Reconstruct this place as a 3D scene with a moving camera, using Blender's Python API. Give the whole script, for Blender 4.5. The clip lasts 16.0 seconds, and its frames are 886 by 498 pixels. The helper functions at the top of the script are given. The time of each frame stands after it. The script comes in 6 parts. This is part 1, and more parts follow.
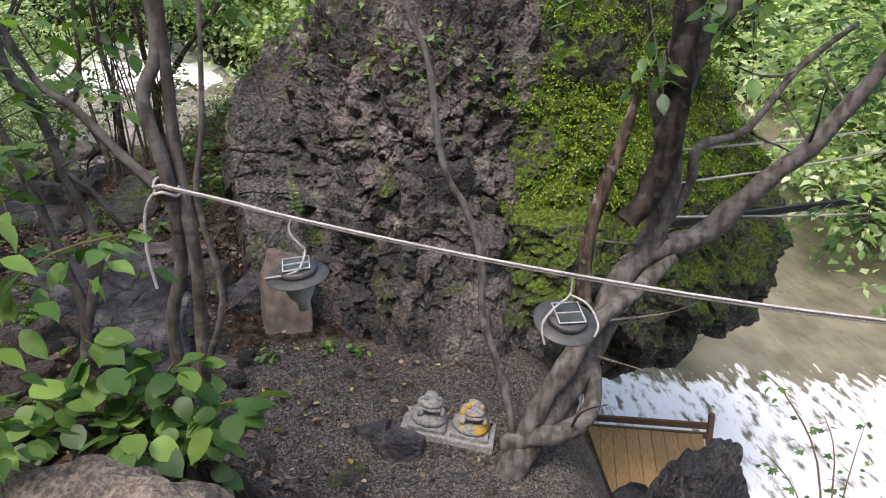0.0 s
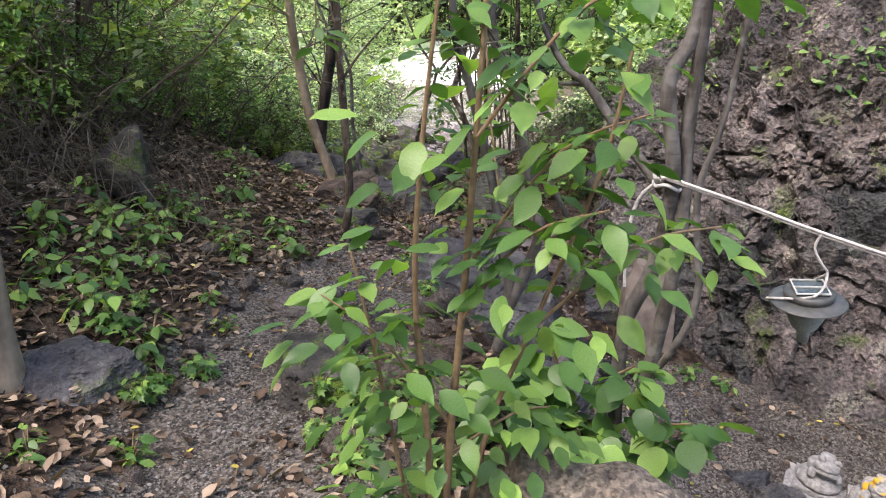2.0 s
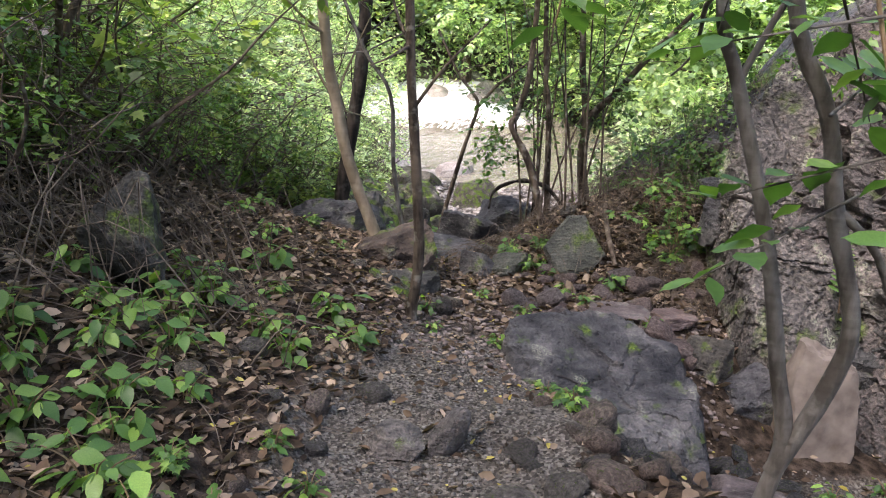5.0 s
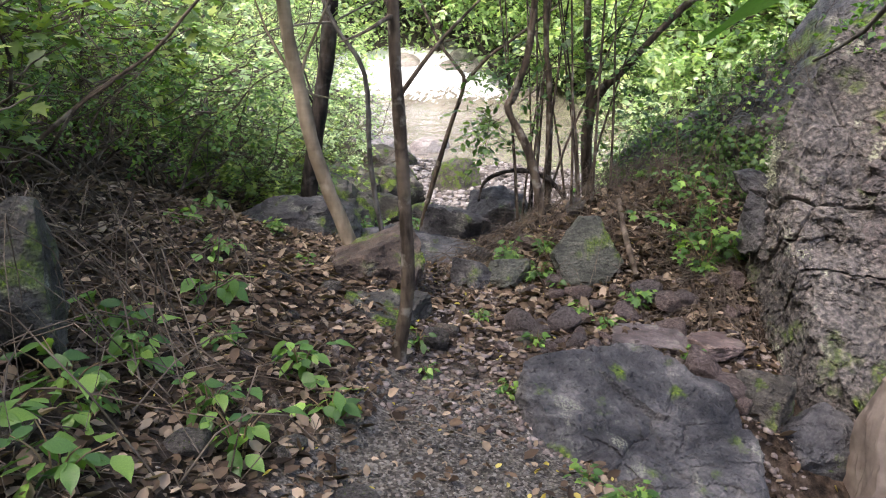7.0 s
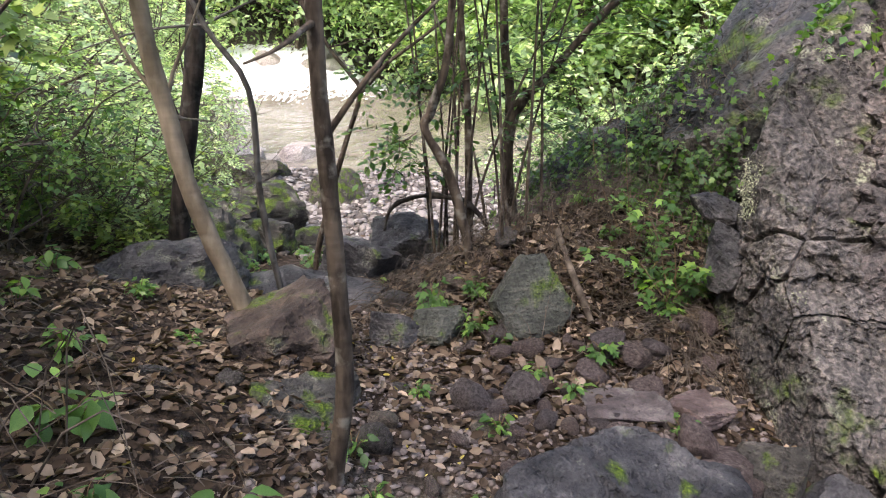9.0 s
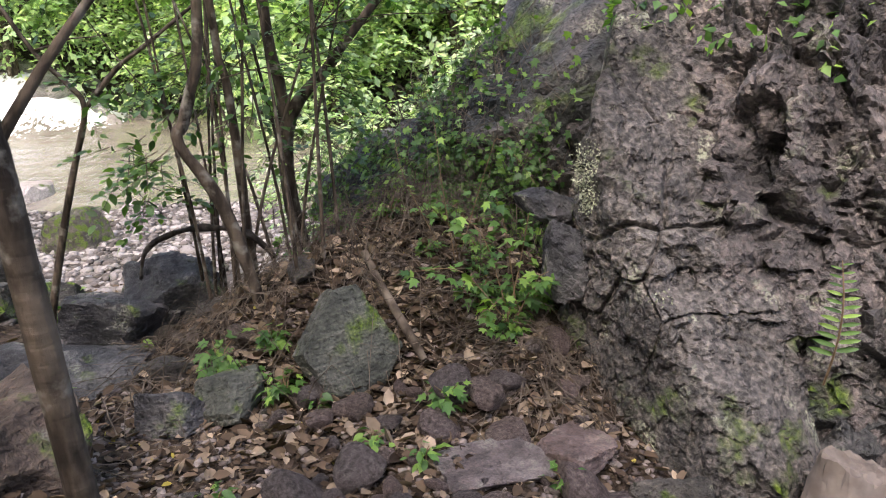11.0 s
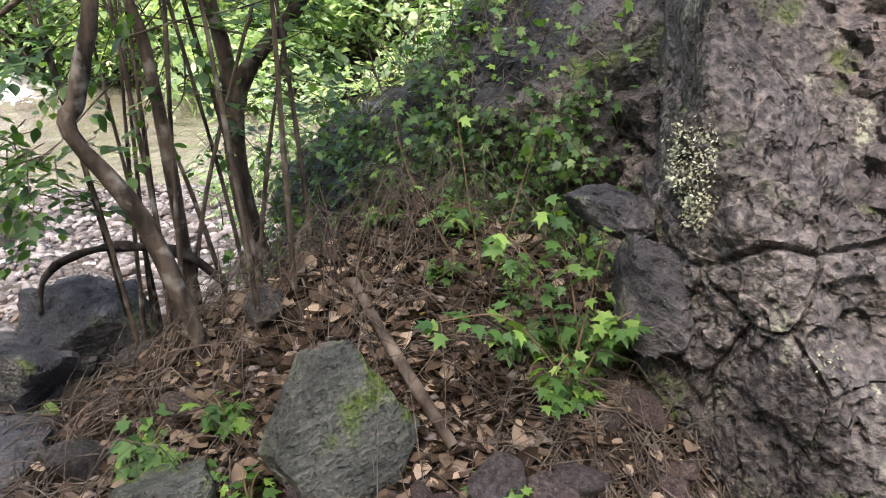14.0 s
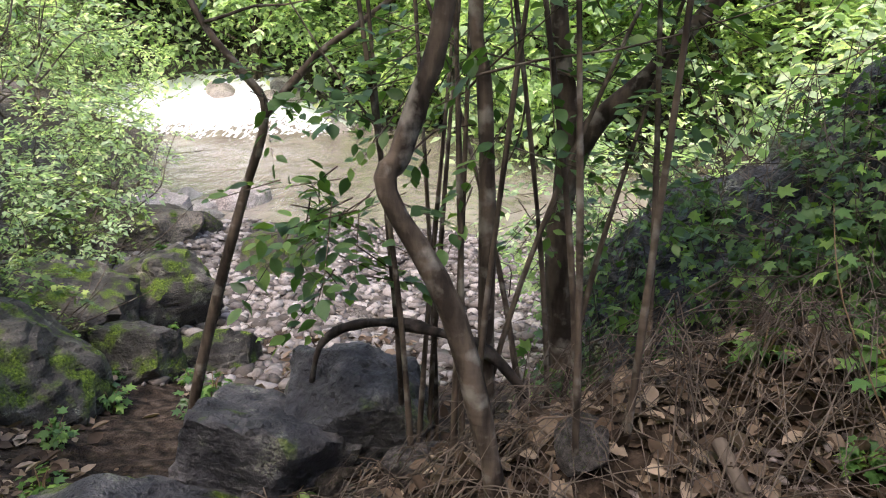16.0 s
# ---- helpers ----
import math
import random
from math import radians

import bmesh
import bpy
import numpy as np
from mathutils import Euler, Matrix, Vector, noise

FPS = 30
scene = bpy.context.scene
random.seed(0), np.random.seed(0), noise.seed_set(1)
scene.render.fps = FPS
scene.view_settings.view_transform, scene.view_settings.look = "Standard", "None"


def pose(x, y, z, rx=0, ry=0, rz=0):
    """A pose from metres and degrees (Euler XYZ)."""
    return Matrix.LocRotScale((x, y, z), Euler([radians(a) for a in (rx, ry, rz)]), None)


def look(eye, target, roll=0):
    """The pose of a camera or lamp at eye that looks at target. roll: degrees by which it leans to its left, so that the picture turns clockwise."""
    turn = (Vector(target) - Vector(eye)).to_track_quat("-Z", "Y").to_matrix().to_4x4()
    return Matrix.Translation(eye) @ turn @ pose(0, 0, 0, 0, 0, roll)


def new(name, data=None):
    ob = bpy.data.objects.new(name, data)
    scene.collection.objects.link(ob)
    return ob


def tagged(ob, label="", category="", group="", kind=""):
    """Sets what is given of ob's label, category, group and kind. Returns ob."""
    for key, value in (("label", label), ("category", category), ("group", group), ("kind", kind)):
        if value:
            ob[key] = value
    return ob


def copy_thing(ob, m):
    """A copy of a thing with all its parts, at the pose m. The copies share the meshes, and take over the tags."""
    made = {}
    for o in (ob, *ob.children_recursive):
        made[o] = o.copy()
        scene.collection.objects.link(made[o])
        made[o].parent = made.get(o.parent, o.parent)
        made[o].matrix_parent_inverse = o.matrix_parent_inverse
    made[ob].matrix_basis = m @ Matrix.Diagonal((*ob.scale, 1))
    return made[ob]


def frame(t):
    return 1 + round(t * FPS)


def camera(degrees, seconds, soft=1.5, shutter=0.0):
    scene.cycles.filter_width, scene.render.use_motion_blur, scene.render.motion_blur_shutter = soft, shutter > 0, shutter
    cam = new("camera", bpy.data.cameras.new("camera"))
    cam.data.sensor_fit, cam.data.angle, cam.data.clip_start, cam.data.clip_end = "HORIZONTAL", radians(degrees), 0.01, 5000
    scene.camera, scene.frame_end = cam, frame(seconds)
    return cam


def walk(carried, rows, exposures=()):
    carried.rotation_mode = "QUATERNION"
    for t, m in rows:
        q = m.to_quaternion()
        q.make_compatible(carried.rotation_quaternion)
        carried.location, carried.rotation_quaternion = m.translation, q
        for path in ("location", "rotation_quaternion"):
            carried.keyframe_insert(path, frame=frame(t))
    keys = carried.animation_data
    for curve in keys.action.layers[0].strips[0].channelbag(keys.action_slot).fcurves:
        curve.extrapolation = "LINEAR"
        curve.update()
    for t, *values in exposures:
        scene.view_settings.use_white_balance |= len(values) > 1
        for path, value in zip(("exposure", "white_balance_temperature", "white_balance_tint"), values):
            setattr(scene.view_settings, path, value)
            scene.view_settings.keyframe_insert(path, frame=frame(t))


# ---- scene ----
cam = camera(61.4, 16.0, soft=1.1)
PATH = [
    (0, (-0.056, 0.072, 1.525), (-0.056, 1.947, 0.829), -1.2),
    (0.5, (-0.252, 0.011, 1.468), (-0.43, 1.871, 0.755), -0.3),
    (0.9, (-0.494, -0.016, 1.433), (-0.805, 1.823, 0.712), 0.1),
    (1, (-0.559, -0.016, 1.435), (-0.9, 1.817, 0.712), 0.3),
    (1.2, (-0.658, -0.006, 1.436), (-1.062, 1.817, 0.719), 0.5),
    (1.5, (-0.803, 0.07, 1.41), (-1.316, 1.871, 0.709), 0.7),
    (2, (-1.07, 0.189, 1.383), (-1.74, 1.953, 0.718), 1.1),
    (2.5, (-1.323, 0.233, 1.347), (-2.09, 1.97, 0.721), 0.2),
    (2.9, (-1.476, 0.334, 1.258), (-2.295, 2.058, 0.663), 0.4),
    (3, (-1.542, 0.36, 1.238), (-2.367, 2.083, 0.647), 0.2),
    (3.5, (-1.794, 0.614, 1.171), (-2.62, 2.34, 0.59), 0.7),
    (4, (-2.121, 0.827, 1.131), (-2.851, 2.6, 0.562), 0.6),
    (4.5, (-2.337, 1.031, 1.145), (-2.981, 2.838, 0.578), 0.5),
    (4.7, (-2.398, 1.172, 1.118), (-3.02, 2.987, 0.555), 0.8),
    (6.8, (-2.939, 2.25, 1.079), (-3.472, 4.073, 0.452), 0.8),
    (7, (-2.962, 2.387, 1.093), (-3.48, 4.208, 0.449), 0.7),
    (7.5, (-3.053, 2.655, 1.084), (-3.478, 4.496, 0.426), 0.7),
    (8, (-3.27, 2.934, 1.131), (-3.589, 4.788, 0.454), 0.3),
    (8.2, (-3.329, 3.024, 1.145), (-3.622, 4.879, 0.455), 0.1),
    (10.3, (-3.792, 4.015, 0.891), (-3.692, 5.93, 0.324), 1.5),
    (10.5, (-3.763, 4.131, 0.861), (-3.616, 6.04, 0.284), 0.8),
    (11, (-3.685, 4.32, 0.859), (-3.253, 6.176, 0.251), -0.6),
    (11.5, (-3.672, 4.535, 0.85), (-2.826, 6.238, 0.233), -2.8),
    (12, (-3.719, 4.714, 0.832), (-2.64, 6.273, 0.194), -3.6),
    (12.5, (-3.702, 4.914, 0.767), (-2.645, 6.474, 0.096), -3.3),
    (13, (-3.568, 5.167, 0.719), (-2.63, 6.789, 0.019), -2.6),
    (13.5, (-3.561, 5.35, 0.704), (-2.837, 7.08, 0.008), -2.0),
    (14, (-3.657, 5.608, 0.702), (-3.115, 7.406, 0.012), -1.0),
    (14.5, (-3.731, 5.789, 0.735), (-3.334, 7.64, 0.091), 0.1),
    (14.7, (-3.755, 5.866, 0.725), (-3.406, 7.74, 0.118), 0.5),
    (15, (-3.767, 6.007, 0.697), (-3.519, 7.905, 0.116), 1.4),
    (15.5, (-3.777, 6.273, 0.678), (-3.714, 8.188, 0.104), 2.1),
    (16, (-3.893, 6.492, 0.623), (-3.991, 8.411, 0.068), 1.6),
]
walk(cam, [(t, look(eye, target, roll)) for t, eye, target, roll in PATH], [(t, stops, 6500, 17) for t, stops in ((0, 1.08), (2, 1.7), (4, 1.8), (7, 1.9), (10.5, 1.8), (12.5, 1.82), (13.5, 2.05), (14.5, 1.9), (16, 1.6))])

# ---- world, sun, exposure ----
world = bpy.data.worlds.new("world")
scene.world = world
world.use_nodes = True
wn, wl = world.node_tree.nodes, world.node_tree.links
sky = wn.new("ShaderNodeTexSky")
sky.sky_type, sky.sun_disc = "NISHITA", False
sky.sun_elevation, sky.sun_rotation, sky.air_density, sky.dust_density = radians(58), radians(210), 1.0, 4.0
wl.new(sky.outputs[0], wn["Background"].inputs[0])
wn["Background"].inputs[1].default_value = 0.19
sun = new("sun", bpy.data.lights.new("sun", "SUN"))
sun.data.energy, sun.data.angle, sun.data.color = 1.0, radians(20), (1.0, 0.97, 0.92)
sun.matrix_world = look((-14, -24, 46), (0, 0, 0))

# ---- helpers of this scene ----
rng = np.random.default_rng(7)


def noise3(p, seed=0):
    """Smooth value noise in -1..1 at points p (n, 3)."""
    p = np.asarray(p, float) + seed * 17.31
    i = np.floor(p).astype(np.int64)
    f = p - i
    f = f * f * f * (f * (f * 6 - 15) + 10)
    out = np.zeros(len(p))
    for dx in (0, 1):
        for dy in (0, 1):
            for dz in (0, 1):
                h = (i[:, 0] + dx) * 374761393 + (i[:, 1] + dy) * 668265263 + (i[:, 2] + dz) * 2147483647 + seed * 974634777
                h = (h ^ (h >> 13)) * 1274126177
                h = (h ^ (h >> 16)) & 0xFFFF
                w = (f[:, 0] if dx else 1 - f[:, 0]) * (f[:, 1] if dy else 1 - f[:, 1]) * (f[:, 2] if dz else 1 - f[:, 2])
                out += w * (h / 32767.5 - 1)
    return out


def fbm(p, octaves=4, seed=0, ridged=False):
    total, amp, p = 0, 1.0, np.asarray(p, float)
    for k in range(octaves):
        n = noise3(p, seed + k)
        total = total + amp * (1 - 2 * np.abs(n) if ridged else n)
        p, amp = p * 2.03, amp * 0.5
    return total


def cracks(p, seed=0, width=0.12):
    """1 along the borders of scattered cells, 0 inside them."""
    p = np.asarray(p, float)
    i = np.floor(p).astype(np.int64)
    f1, f2 = np.full(len(p), 9.0), np.full(len(p), 9.0)
    for dx in (-1, 0, 1):
        for dy in (-1, 0, 1):
            for dz in (-1, 0, 1):
                c = i + np.array([dx, dy, dz])
                h = c[:, 0] * 73856093 ^ c[:, 1] * 19349663 ^ c[:, 2] * 83492791 ^ (seed * 2654435)
                o = np.stack([((h * k) >> 5 & 0x3FF) / 1023.0 for k in (1, 7919, 104729)], 1)
                d = np.linalg.norm(c + o - p, axis=1)
                f2 = np.where(d < f1, f1, np.minimum(f2, d))
                f1 = np.minimum(f1, d)
    return 1 - smooth(0, width, f2 - f1)


def facets(p, seed=0):
    """Chiselled blocks: each scattered cell has its own height and tilt, about -1..1; and the distance to its heart."""
    p = np.asarray(p, float)
    i = np.floor(p).astype(np.int64)
    f1, best = np.full(len(p), 9.0), np.zeros(len(p))
    for dx in (-1, 0, 1):
        for dy in (-1, 0, 1):
            for dz in (-1, 0, 1):
                c = i + np.array([dx, dy, dz])
                h = c[:, 0] * 73856093 ^ c[:, 1] * 19349663 ^ c[:, 2] * 83492791 ^ (seed * 2654435)
                o = np.stack([((h * k) >> 5 & 0x3FF) / 1023.0 for k in (1, 7919, 104729)], 1)
                t = np.stack([((h * k) >> 7 & 0x3FF) / 511.5 - 1 for k in (31, 6101, 15485863)], 1)
                e = p - c - o
                d = np.linalg.norm(e, axis=1)
                near = d < f1
                best = np.where(near, ((h * 3571) >> 6 & 0x3FF) / 1023.0 - 0.5 + (e * t).sum(1), best)
                f1 = np.minimum(f1, d)
    return best, f1


def smooth(a, b, x):
    u = np.clip((np.asarray(x, float) - a) / (b - a), 0, 1)
    return u * u * (3 - 2 * u)


def mesh_of(name, verts, faces, material, shade=True, attr=None, sharp=0):
    """A mesh from arrays: verts (n, 3) and faces (m, k) of one size."""
    verts, faces = np.asarray(verts, np.float32), np.asarray(faces, np.int32)
    me = bpy.data.meshes.new(name)
    me.vertices.add(len(verts))
    me.vertices.foreach_set("co", verts.ravel())
    k = faces.shape[1]
    me.loops.add(faces.size)
    me.loops.foreach_set("vertex_index", faces.ravel())
    me.polygons.add(len(faces))
    me.polygons.foreach_set("loop_start", np.arange(0, faces.size, k, dtype=np.int32))
    if shade:
        me.polygons.foreach_set("use_smooth", np.ones(len(faces), bool))
    me.update(calc_edges=True)
    if sharp:
        me.set_sharp_from_angle(angle=radians(sharp))
    me.materials.append(material)
    if attr is not None:
        for key, values in attr.items():
            a = me.attributes.new(key, "FLOAT", "POINT")
            a.data.foreach_set("value", np.asarray(values, np.float32))
    return me


def thing(name, label, category, group="", kind="", at=(0, 0, 0)):
    ob = new(name)
    ob.location = at
    return tagged(ob, label, category, group, kind)


def part(name, me, parent, label="", m=None):
    ob = new(name, me)
    ob.parent = parent
    if m is not None:
        ob.matrix_basis = m
    if label:
        ob["label"] = label
    return ob


def join(pieces):
    """Joins (verts, faces) pieces whose faces have one size."""
    vs, fs, n = [], [], 0
    for v, f in pieces:
        vs.append(np.asarray(v, float))
        fs.append(np.asarray(f) + n)
        n += len(v)
    return np.concatenate(vs), np.concatenate(fs)


def tube(points, radii, sides=8, rough=0.0, seed=0, fine=4):
    """A bent tapering limb through points; quads."""
    pts, rad = np.asarray(points, float), np.asarray(radii, float)
    n = len(pts)
    if n > 2 and fine > 1:
        t = np.linspace(0, n - 1, (n - 1) * fine + 1)
        i = np.clip(t.astype(int), 0, n - 2)
        u = (t - i)[:, None]
        p0, p1, p2, p3 = pts[np.clip(i - 1, 0, n - 1)], pts[i], pts[i + 1], pts[np.clip(i + 2, 0, n - 1)]
        pts = 0.5 * (2 * p1 + (p2 - p0) * u + (2 * p0 - 5 * p1 + 4 * p2 - p3) * u ** 2 + (3 * p1 - p0 - 3 * p2 + p3) * u ** 3)
        rad = rad[i] * (1 - u[:, 0]) + rad[i + 1] * u[:, 0]
    d = np.gradient(pts, axis=0)
    d /= np.linalg.norm(d, axis=1)[:, None] + 1e-9
    ref = np.where(np.abs(d[:, 2:3]) > 0.9, np.array([[1.0, 0, 0]]), np.array([[0, 0, 1.0]]))
    ref = np.where((np.abs(d[:, 2]) > 0.9).any(), np.array([[1.0, 0.17, 0.05]]), ref)
    a = np.cross(d, ref)
    a /= np.linalg.norm(a, axis=1)[:, None] + 1e-9
    b = np.cross(d, a)
    ang = np.linspace(0, 2 * np.pi, sides, endpoint=False)
    ring = a[:, None] * np.cos(ang)[None, :, None] + b[:, None] * np.sin(ang)[None, :, None]
    r = rad[:, None, None] * np.ones((len(pts), sides, 1))
    if rough:
        q = (pts[:, None] + ring * rad[:, None, None]).reshape(-1, 3)
        r = r * (1 + rough * fbm(q * 9, 3, seed)).reshape(len(pts), sides, 1)
    v = (pts[:, None] + ring * r).reshape(-1, 3)
    k, s = np.meshgrid(np.arange(len(pts) - 1), np.arange(sides), indexing="ij")
    k, s = k.ravel(), s.ravel()
    f = np.stack([k * sides + s, k * sides + (s + 1) % sides, (k + 1) * sides + (s + 1) % sides, (k + 1) * sides + s], 1)
    return v, f


ICO = {}


def ico(sub):
    if sub not in ICO:
        bm = bmesh.new()
        bmesh.ops.create_icosphere(bm, subdivisions=sub, radius=1)
        ICO[sub] = (np.array([v.co[:] for v in bm.verts]), np.array([[v.index for v in f.verts] for f in bm.faces]))
        bm.free()
    return ICO[sub]


def polytope(sub, planes, power=14):
    """Star-shaped soft polytope round the origin: planes (nx, ny, nz, distance)."""
    d, f = ico(sub)
    total = np.zeros(len(d))
    for nx, ny, nz, h in planes:
        n = np.array([nx, ny, nz], float)
        n /= np.linalg.norm(n)
        total += np.maximum(d @ n, 0.0) ** power / h ** power
    r = np.maximum(total, 1e-9) ** (-1 / power)
    return d * np.minimum(r, 9)[:, None], f, d


def random_planes(seed, n=13, lo=0.72, hi=1.0):
    g = np.random.default_rng(seed)
    p = [(*v, g.uniform(lo, hi)) for v in g.normal(size=(n, 3))]
    for v in ((1, 0, 0), (-1, 0, 0), (0, 1, 0), (0, -1, 0), (0, 0, 1), (0, 0, -1)):
        p.append((*(np.array(v) + g.normal(size=3) * 0.15), 1.0))
    return p


def stone_data(seed, sub=3, power=40, rough=0.035, n=13):
    v, f, d = polytope(sub, random_planes(seed, n), power)
    v = v * (1 + rough * fbm(v * 2.2, 3, seed))[:, None]
    if sub > 3:
        v = v + d * (0.03 * fbm(v * 7, 3, seed + 9))[:, None]
    return v, f


# ---- the lie of the land ----
WAY = np.array([(2.2, -6.0, 0.7), (0.5, -1.6, 0.2), (-0.1, -0.5, 0.02), (-0.9, 0.0, -0.08), (-2.0, 0.9, -0.3), (-2.85, 2.5, -0.5), (-3.4, 4.0, -0.58),
                (-3.65, 5.5, -0.82), (-3.8, 7.0, -0.98), (-4.3, 8.1, -1.06), (-5.3, 9.8, -1.4), (-6.1, 12.0, -1.85), (-6.6, 15.0, -2.2), (-7.0, 19.0, -2.48)])


def along_way(x, y):
    """Distance from the path (left of it positive) and the path's height."""
    best = np.full(x.shape, 1e9)
    side, zz = np.zeros(x.shape), np.zeros(x.shape)
    for a, b in zip(WAY[:-1], WAY[1:]):
        e = b[:2] - a[:2]
        u = np.clip(((x - a[0]) * e[0] + (y - a[1]) * e[1]) / (e @ e), 0, 1)
        dx, dy = x - a[0] - u * e[0], y - a[1] - u * e[1]
        dist = np.hypot(dx, dy)
        s = np.where(e[0] * dy - e[1] * dx > 0, dist, -dist)
        near = dist < best
        best, side, zz = np.where(near, dist, best), np.where(near, s, side), np.where(near, a[2] + u * (b[2] - a[2]), zz)
    return side, zz


def water_level(x, y):
    return -2.55 - 2.45 * smooth(-4.0, 0.6, x) * smooth(24, 15, y) + 1.7 * smooth(27, 35, y + 0.3 * (x + 13)) * smooth(-8, -12, x)


def near_shore(x):
    return 18.7 - 7.5 * smooth(-4.5, 0, x) - 2.6 * smooth(0, 2.5, x) - 2.6 * smooth(4, 8, x)


def land(x, y):
    x, y = np.asarray(x, float), np.asarray(y, float)
    s, z = along_way(x, y)
    left = np.maximum(s - 0.45, 0)
    z = z + (0.33 * left + 0.34 * np.maximum(s - 4, 0)) * (0.15 + 0.85 * smooth(12.0, 8.0, y)) - 0.05 * np.exp(-(s / 0.5) ** 2)
    right = np.maximum(-s - 0.55, 0)
    z = z - 0.10 * right * smooth(8, 6, y)
    # the hollow below the boulder
    e = np.hypot((x - 0.25) / 2.75, (y - 5.55) / 2.5)
    hollow = smooth(1.12, 0.72, e) * smooth(-0.2, -0.9, s)
    z = z * (1 - hollow) + hollow * (-1.66 - 0.16 * (x + 0.6) - 0.05 * (5.6 - y))
    # the steep drop below the path's first bend
    cap = np.maximum(1.05 - 0.88 * y, -1.7 - 0.16 * (x + 0.6))
    z = z - np.maximum(z - cap, 0) * smooth(-1.5, -0.9, x) * smooth(7.5, 6.5, y) * smooth(0.6, 1.3, y)
    # the step down in front of the large rock
    step = smooth(-2.95, -2.4, x) * smooth(4.3, 5.0, y) * smooth(6.35, 5.8, y)
    z = z - np.maximum(z + 1.5, 0) * step
    z = z - 0.34 * np.exp(-(((x + 2.85) / 0.55) ** 2 + ((y - 5.75) / 0.6) ** 2))
    # the mound at the boulder's west side
    z = z + 0.75 * np.exp(-(((x + 2.75) / 0.9) ** 2 + ((y - 8.75) / 0.95) ** 2))
    z = z + 0.18 * np.exp(-(((x + 3.9) / 0.5) ** 2 + ((y - 8.8) / 0.5) ** 2))
    # the drop to the lower river
    drop = smooth(0.75, 2.6, x + 0.06 * (y - 5)) * smooth(0.8, 2.8, y)
    z = z * (1 - drop) - 5.1 * drop
    # the bed of the river and the far bank
    w = water_level(x, y)
    sh = near_shore(x)
    bed = smooth(sh - 1.2 - 1.0 * smooth(-3, 1, x), sh + 1.8, y)
    z = z * (1 - bed) + (w - 0.35) * bed
    far = 32.0 - 8 * smooth(-6, 4, x)
    bank = smooth(0, 2.0, -(x + 5.2 + 0.39 * (y - 6.5))) * smooth(29, 25, y) * smooth(10, 13, y)
    z = z + bank * (1.3 + 0.12 * np.clip(-x - 8, 0, 20))
    z = z + 0.62 * np.maximum(y - far, 0) * smooth(0, 6, y - far) * smooth(90, 50, y) + 12 * smooth(50, 90, y)
    p = np.stack([x.ravel(), y.ravel(), np.zeros(x.size)], 1)
    rough = 0.3 + 0.7 * smooth(0.3, 0.9, np.abs(s))
    return z + (0.075 * fbm(p * 1.3, 3, 3)).reshape(x.shape) * rough + (0.02 * fbm(p * 6.0, 3, 5)).reshape(x.shape)


def ground_z(x, y):
    return float(land(np.array([x]), np.array([y]))[0])


# ---- materials ----
def ramp(nt, src, stops):
    r = nt.nodes.new("ShaderNodeValToRGB")
    el = r.color_ramp.elements
    while len(el) < len(stops):
        el.new(0.5)
    for e, (pos, c) in zip(el, stops):
        e.position, e.color = pos, (*c, 1)
    nt.links.new(src, r.inputs[0])
    return r.outputs[0]


def tex(nt, kind, scale, detail=6.0, coords="Object", stretch=None):
    tc = nt.nodes.new("ShaderNodeTexCoord")
    t = nt.nodes.new(kind)
    t.inputs["Scale"].default_value = scale
    if kind == "ShaderNodeTexNoise":
        t.inputs["Detail"].default_value = detail
    src = tc.outputs[coords]
    if stretch:
        mp = nt.nodes.new("ShaderNodeMapping")
        mp.inputs["Scale"].default_value = stretch
        nt.links.new(src, mp.inputs[0])
        src = mp.outputs[0]
    nt.links.new(src, t.inputs["Vector"])
    return t


def blend(nt, fac, a, b, mode="MIX"):
    m = nt.nodes.new("ShaderNodeMix")
    m.data_type, m.blend_type = "RGBA", mode
    for sock, v in ((m.inputs[0], fac), (m.inputs[6], a), (m.inputs[7], b)):
        if isinstance(v, (int, float)):
            sock.default_value = v
        elif isinstance(v, tuple):
            sock.default_value = (*v, 1)
        else:
            nt.links.new(v, sock)
    return m.outputs[2]


def calc(nt, op, a, b=0.5):
    m = nt.nodes.new("ShaderNodeMath")
    m.operation, m.use_clamp = op, op in ("MULTIPLY", "ADD", "SUBTRACT")
    for sock, v in ((m.inputs[0], a), (m.inputs[1], b)):
        if isinstance(v, (int, float)):
            sock.default_value = v
        else:
            nt.links.new(v, sock)
    return m.outputs[0]


def start(name, rough=0.8, metal=0.0):
    m = bpy.data.materials.new(name)
    m.use_nodes = True
    b = m.node_tree.nodes["Principled BSDF"]
    b.inputs["Roughness"].default_value, b.inputs["Metallic"].default_value = rough, metal
    b.inputs["Specular IOR Level"].default_value = 0.15 if rough > 0.72 else 0.28 if rough > 0.55 else 0.5
    return m, m.node_tree, b


def bump(nt, b, height, strength, distance, chain=None):
    n = nt.nodes.new("ShaderNodeBump")
    n.inputs["Strength"].default_value, n.inputs["Distance"].default_value = strength, distance
    nt.links.new(height, n.inputs["Height"])
    if chain is not None:
        nt.links.new(chain, n.inputs["Normal"])
    nt.links.new(n.outputs[0], b.inputs["Normal"])
    return n.outputs[0]


